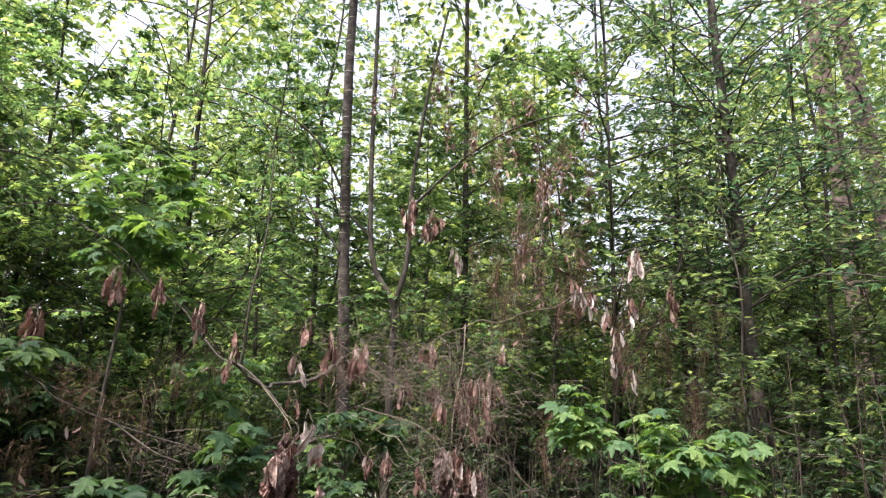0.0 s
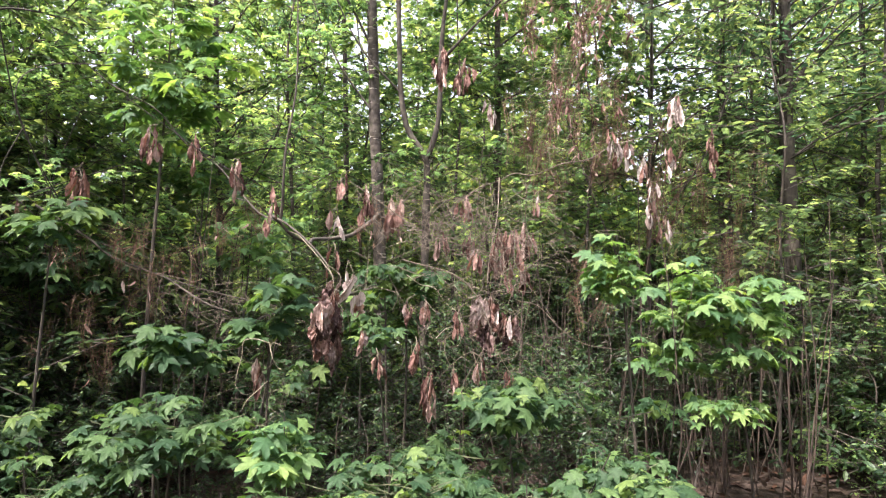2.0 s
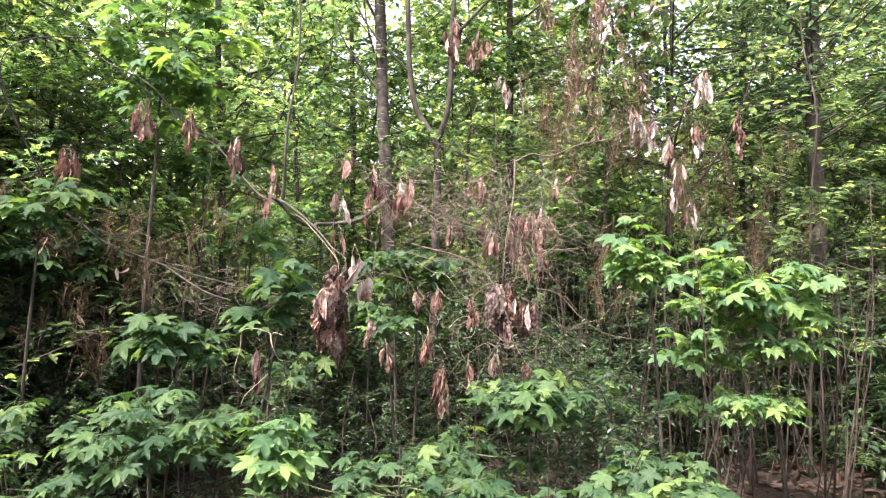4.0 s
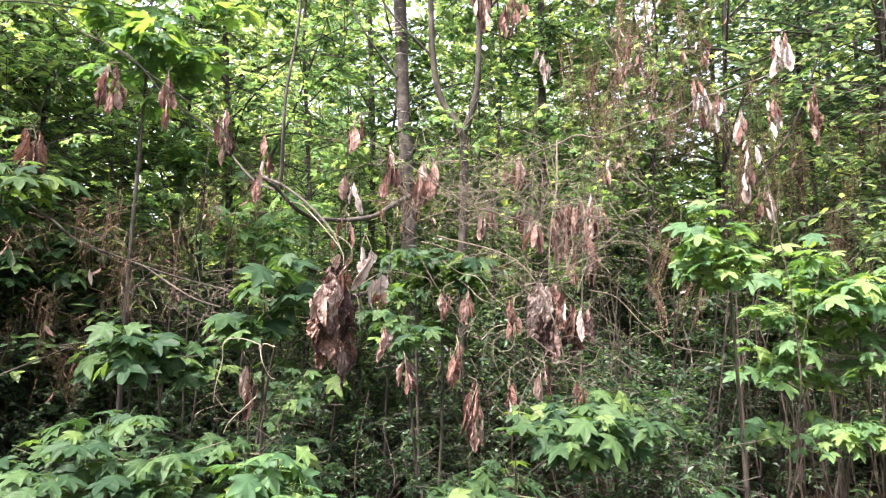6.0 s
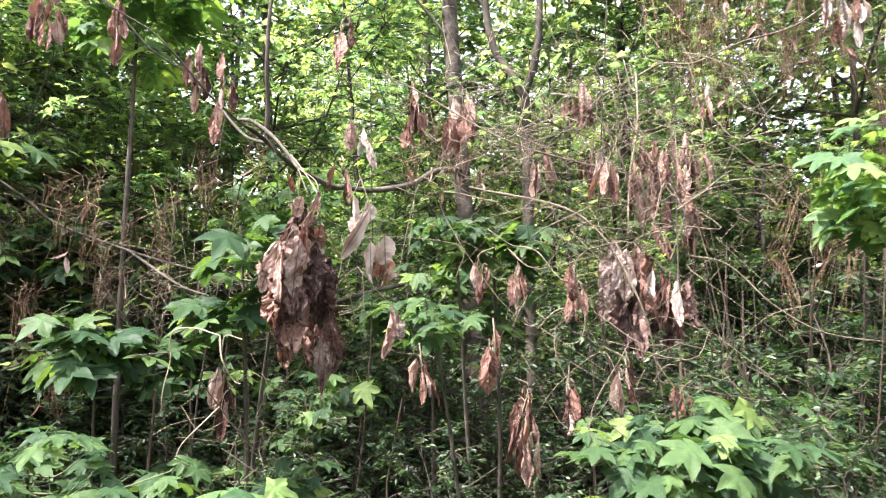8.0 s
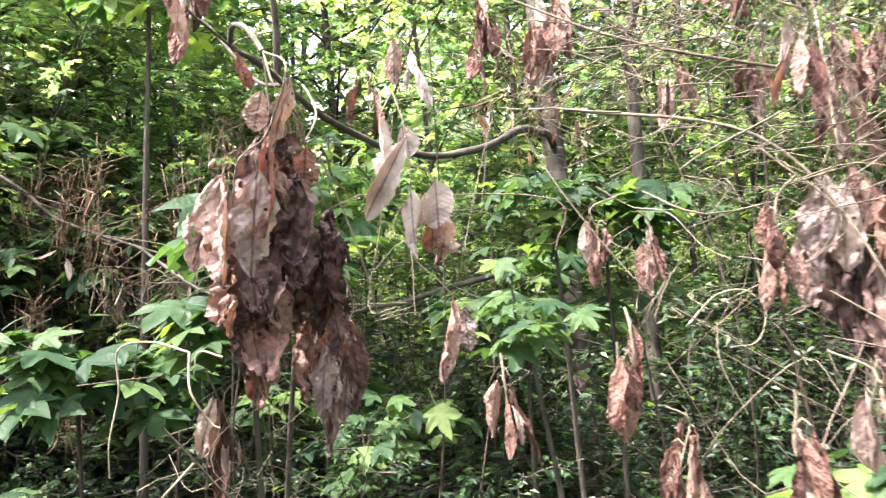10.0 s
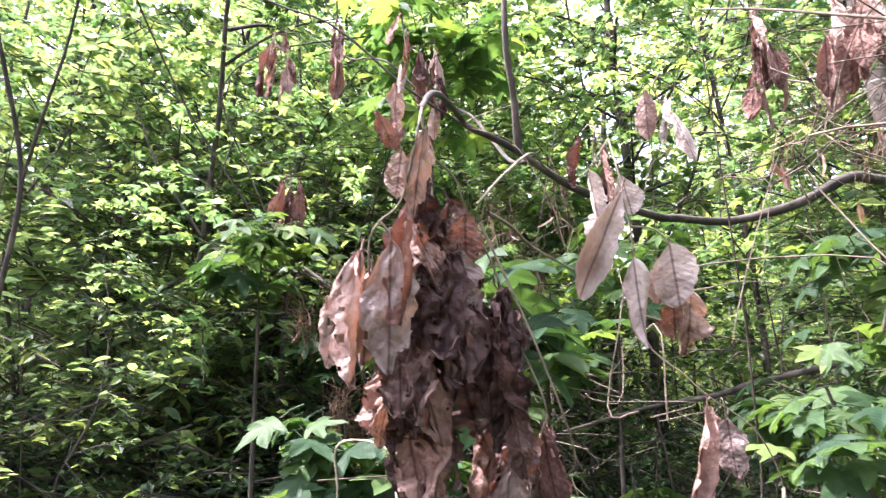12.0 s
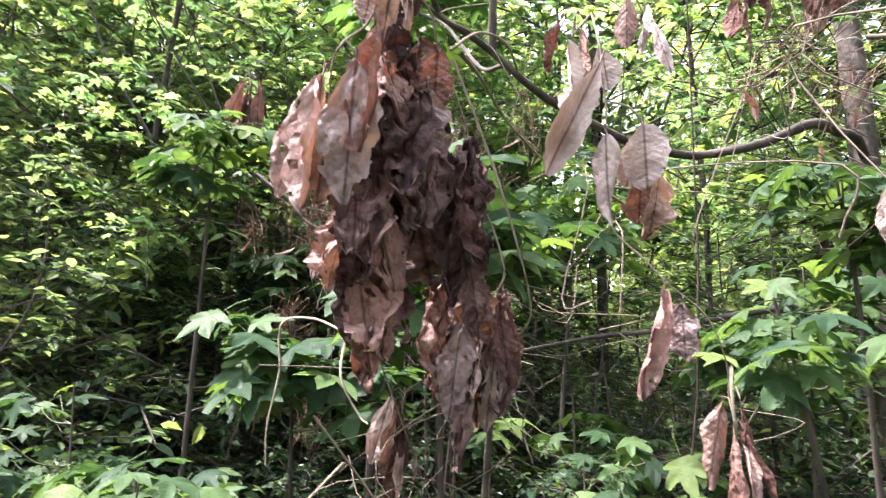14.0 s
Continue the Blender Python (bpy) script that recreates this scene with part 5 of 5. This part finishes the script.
sapling((0.95, 3.95), (0.73, 3.62, 1.52), (0.17, 0.15, 0.24), 12, 5, 0.1, 403, "sweetgum sapling with bright yellow-green star-shaped leaves", YOUNG_LEAVES)
sapling((0.2, 2.8), (0.5, 2.68, 0.66), (0.30, 0.24, 0.13), 22, 5, 0.08, 405)
sapling((0.2, 3.5), (0.12, 3.4, 0.85), (0.38, 0.25, 0.14), 18, 5, 0.1, 406)
sapling((-0.9, 3.15), (-0.9, 3.05, 0.70), (0.17, 0.16, 0.12), 8, 5, 0.115, 407, "sweetgum sapling with bright yellow-green star-shaped leaves", YOUNG_LEAVES)
sapling((-0.4, 3.0), (-0.40, 2.95, 0.54), (0.6, 0.35, 0.2), 34, 5, 0.085, 408)
sapling((-1.5, 3.1), (-1.5, 3.05, 0.70), (0.5, 0.35, 0.22), 28, 5, 0.095, 409)
sapling((-1.9, 2.9), (-1.95, 2.8, 0.48), (0.45, 0.3, 0.2), 16, 5, 0.088, 410)
sapling((-1.75, 3.6), (-1.65, 3.44, 1.08), (0.32, 0.2, 0.14), 10, 5, 0.125, 411)
sapling((-1.1, 3.5), (-1.08, 3.35, 1.3), (0.22, 0.15, 0.18), 8, 5, 0.115, 412)
sapling((-0.5, 4.4), (-0.45, 4.2, 1.48), (0.3, 0.2, 0.1), 10, 5, 0.11, 413)
sapling((-2.1, 4.1), (-1.95, 4.0, 2.75), (0.55, 0.4, 0.55), 26, 5, 0.13, 414, "tall young sweetgum with yellow-green star leaves", YOUNG_LEAVES)
sapling((-2.5, 3.6), (-2.3, 3.5, 1.74), (0.35, 0.25, 0.14), 9, 5, 0.12, 415)
sapling((-2.9, 4.3), (-2.7, 4.25, 1.55), (0.5, 0.3, 0.28), 15, 5, 0.125, 425)
sapling((-1.7, 4.7), (-1.6, 4.6, 1.75), (0.45, 0.3, 0.25), 15, 5, 0.11, 426, "sweetgum sapling with bright yellow-green star-shaped leaves", YOUNG_LEAVES)
sapling((-2.3, 5.3), (-2.2, 5.2, 2.25), (0.5, 0.3, 0.35), 17, 5, 0.1, 437, "sweetgum sapling with bright yellow-green star-shaped leaves", YOUNG_LEAVES)
sapling((-3.4, 4.7), (-3.3, 4.6, 2.2), (0.5, 0.35, 0.3), 15, 5, 0.13, 427)
sapling((-1.3, 3.75), (-0.99, 3.47, 1.37), (0.12, 0.09, 0.05), 3, 4, 0.10, 432)
sapling((-0.55, 4.3), (-0.60, 4.05, 1.50), (0.22, 0.18, 0.07), 5, 5, 0.088, 433)
sapling((-0.5, 3.9), (-0.6, 3.66, 1.17), (0.18, 0.15, 0.07), 4, 5, 0.08, 434)
# lower growth between and behind them
sapling((0.8, 3.5), (0.8, 3.4, 0.42), (0.4, 0.3, 0.18), 13, 5, 0.1, 424)
sapling((-0.8, 4.6), (-0.78, 4.45, 1.22), (0.4, 0.3, 0.22), 13, 5, 0.115, 423)
sapling((-1.2, 3.6), (-1.2, 3.55, 0.62), (0.5, 0.3, 0.2), 14, 4, 0.090, 416)
sapling((-0.1, 3.7), (-0.1, 3.6, 0.5), (0.5, 0.3, 0.22), 16, 4, 0.1, 417)
sapling((-2.4, 3.3), (-2.4, 3.2, 0.75), (0.4, 0.3, 0.3), 16, 5, 0.095, 418)
sapling((0.5, 4.3), (0.5, 4.2, 0.75), (0.45, 0.3, 0.25), 14, 4, 0.1, 419)
sapling((-1.4, 4.4), (-1.4, 4.3, 0.85), (0.5, 0.3, 0.25), 14, 4, 0.11, 420)
sapling((0.0, 2.75), (0.0, 2.72, 0.42), (0.4, 0.25, 0.16), 14, 5, 0.088, 421)
sapling((-1.1, 2.75), (-1.05, 2.7, 0.42), (0.5, 0.25, 0.18), 16, 5, 0.092, 422)

sapling((-0.7, 2.55), (-0.65, 2.5, 0.28), (0.45, 0.22, 0.12), 13, 5, 0.085, 428)
sapling((0.55, 3.05), (0.6, 3.0, 0.32), (0.4, 0.25, 0.14), 12, 5, 0.09, 429)
sapling((-1.65, 2.5), (-1.6, 2.45, 0.3), (0.45, 0.25, 0.14), 12, 5, 0.088, 430)
sapling((1.0, 3.3), (1.05, 3.25, 0.3), (0.35, 0.22, 0.12), 9, 5, 0.09, 431)

sapling((0.25, 3.1), (0.2, 3.0, 0.45), (0.5, 0.25, 0.18), 15, 5, 0.07, 435)
sapling((-0.35, 2.6), (-0.3, 2.55, 0.36), (0.4, 0.2, 0.12), 11, 5, 0.07, 436)

# ---- forest floor cover ----
_rng = np.random.default_rng(71)
_g = Geo()
for _i in range(1250):
    if _i < 560:
        _p = Vector((_rng.uniform(-7, 6), _rng.uniform(3.9, 9.5), -0.05))
        _h = _rng.uniform(0.5, 1.6) if _rng.uniform() < 0.6 else _rng.uniform(1.4, 2.6)
        _ln = 0.12
    elif _i < 1150:
        _p = Vector((_rng.uniform(0.2, 5.5), _rng.uniform(4.6, 8.5), -0.05))
        _h, _ln = _rng.uniform(0.7, 1.7), 0.06
    else:
        _p = Vector((_rng.uniform(-9, -3.4), _rng.uniform(3.0, 8.0), -0.05))
        _h, _ln = _rng.uniform(1.0, 3.2), 0.2
    _q = _p + Vector((_rng.normal(0, _ln), _rng.normal(0, _ln), 1)) * _h
    tube(_g, spline([_p, (_p + _q) / 2 + Vector((_rng.normal(0, 0.05), _rng.normal(0, 0.05), 0)) * _h, _q], 3), _rng.uniform(0.003, 0.009), 0.002, 5)
tagged(new("undergrowth_stems", _g.mesh("undergrowth_stems", brown_stem)), "many thin dark bare stems of undergrowth", "stems", kind="stuff")
_g = Geo()
_k = 16000
_at = np.stack([_rng.uniform(-7, 7, _k), _rng.uniform(-4.0, 9, _k), np.zeros(_k)], -1)
_at[:, 2] = [ground_z(a, b) + _rng.uniform(0.005, 0.04) for a, b, c in _at]
strew(_g, OVAL, _at, _rng.normal(0, 1, (_k, 3)) * np.array([1, 1, 0.25]), np.array([0, 0, 1.0]) + _rng.normal(0, 0.4, (_k, 3)), _rng.uniform(0.05, 0.12, _k))
tagged(new("leaf_litter", _g.mesh("leaf_litter", litter, False)), "brown fallen leaves scattered on the ground", "leaf litter", kind="stuff")
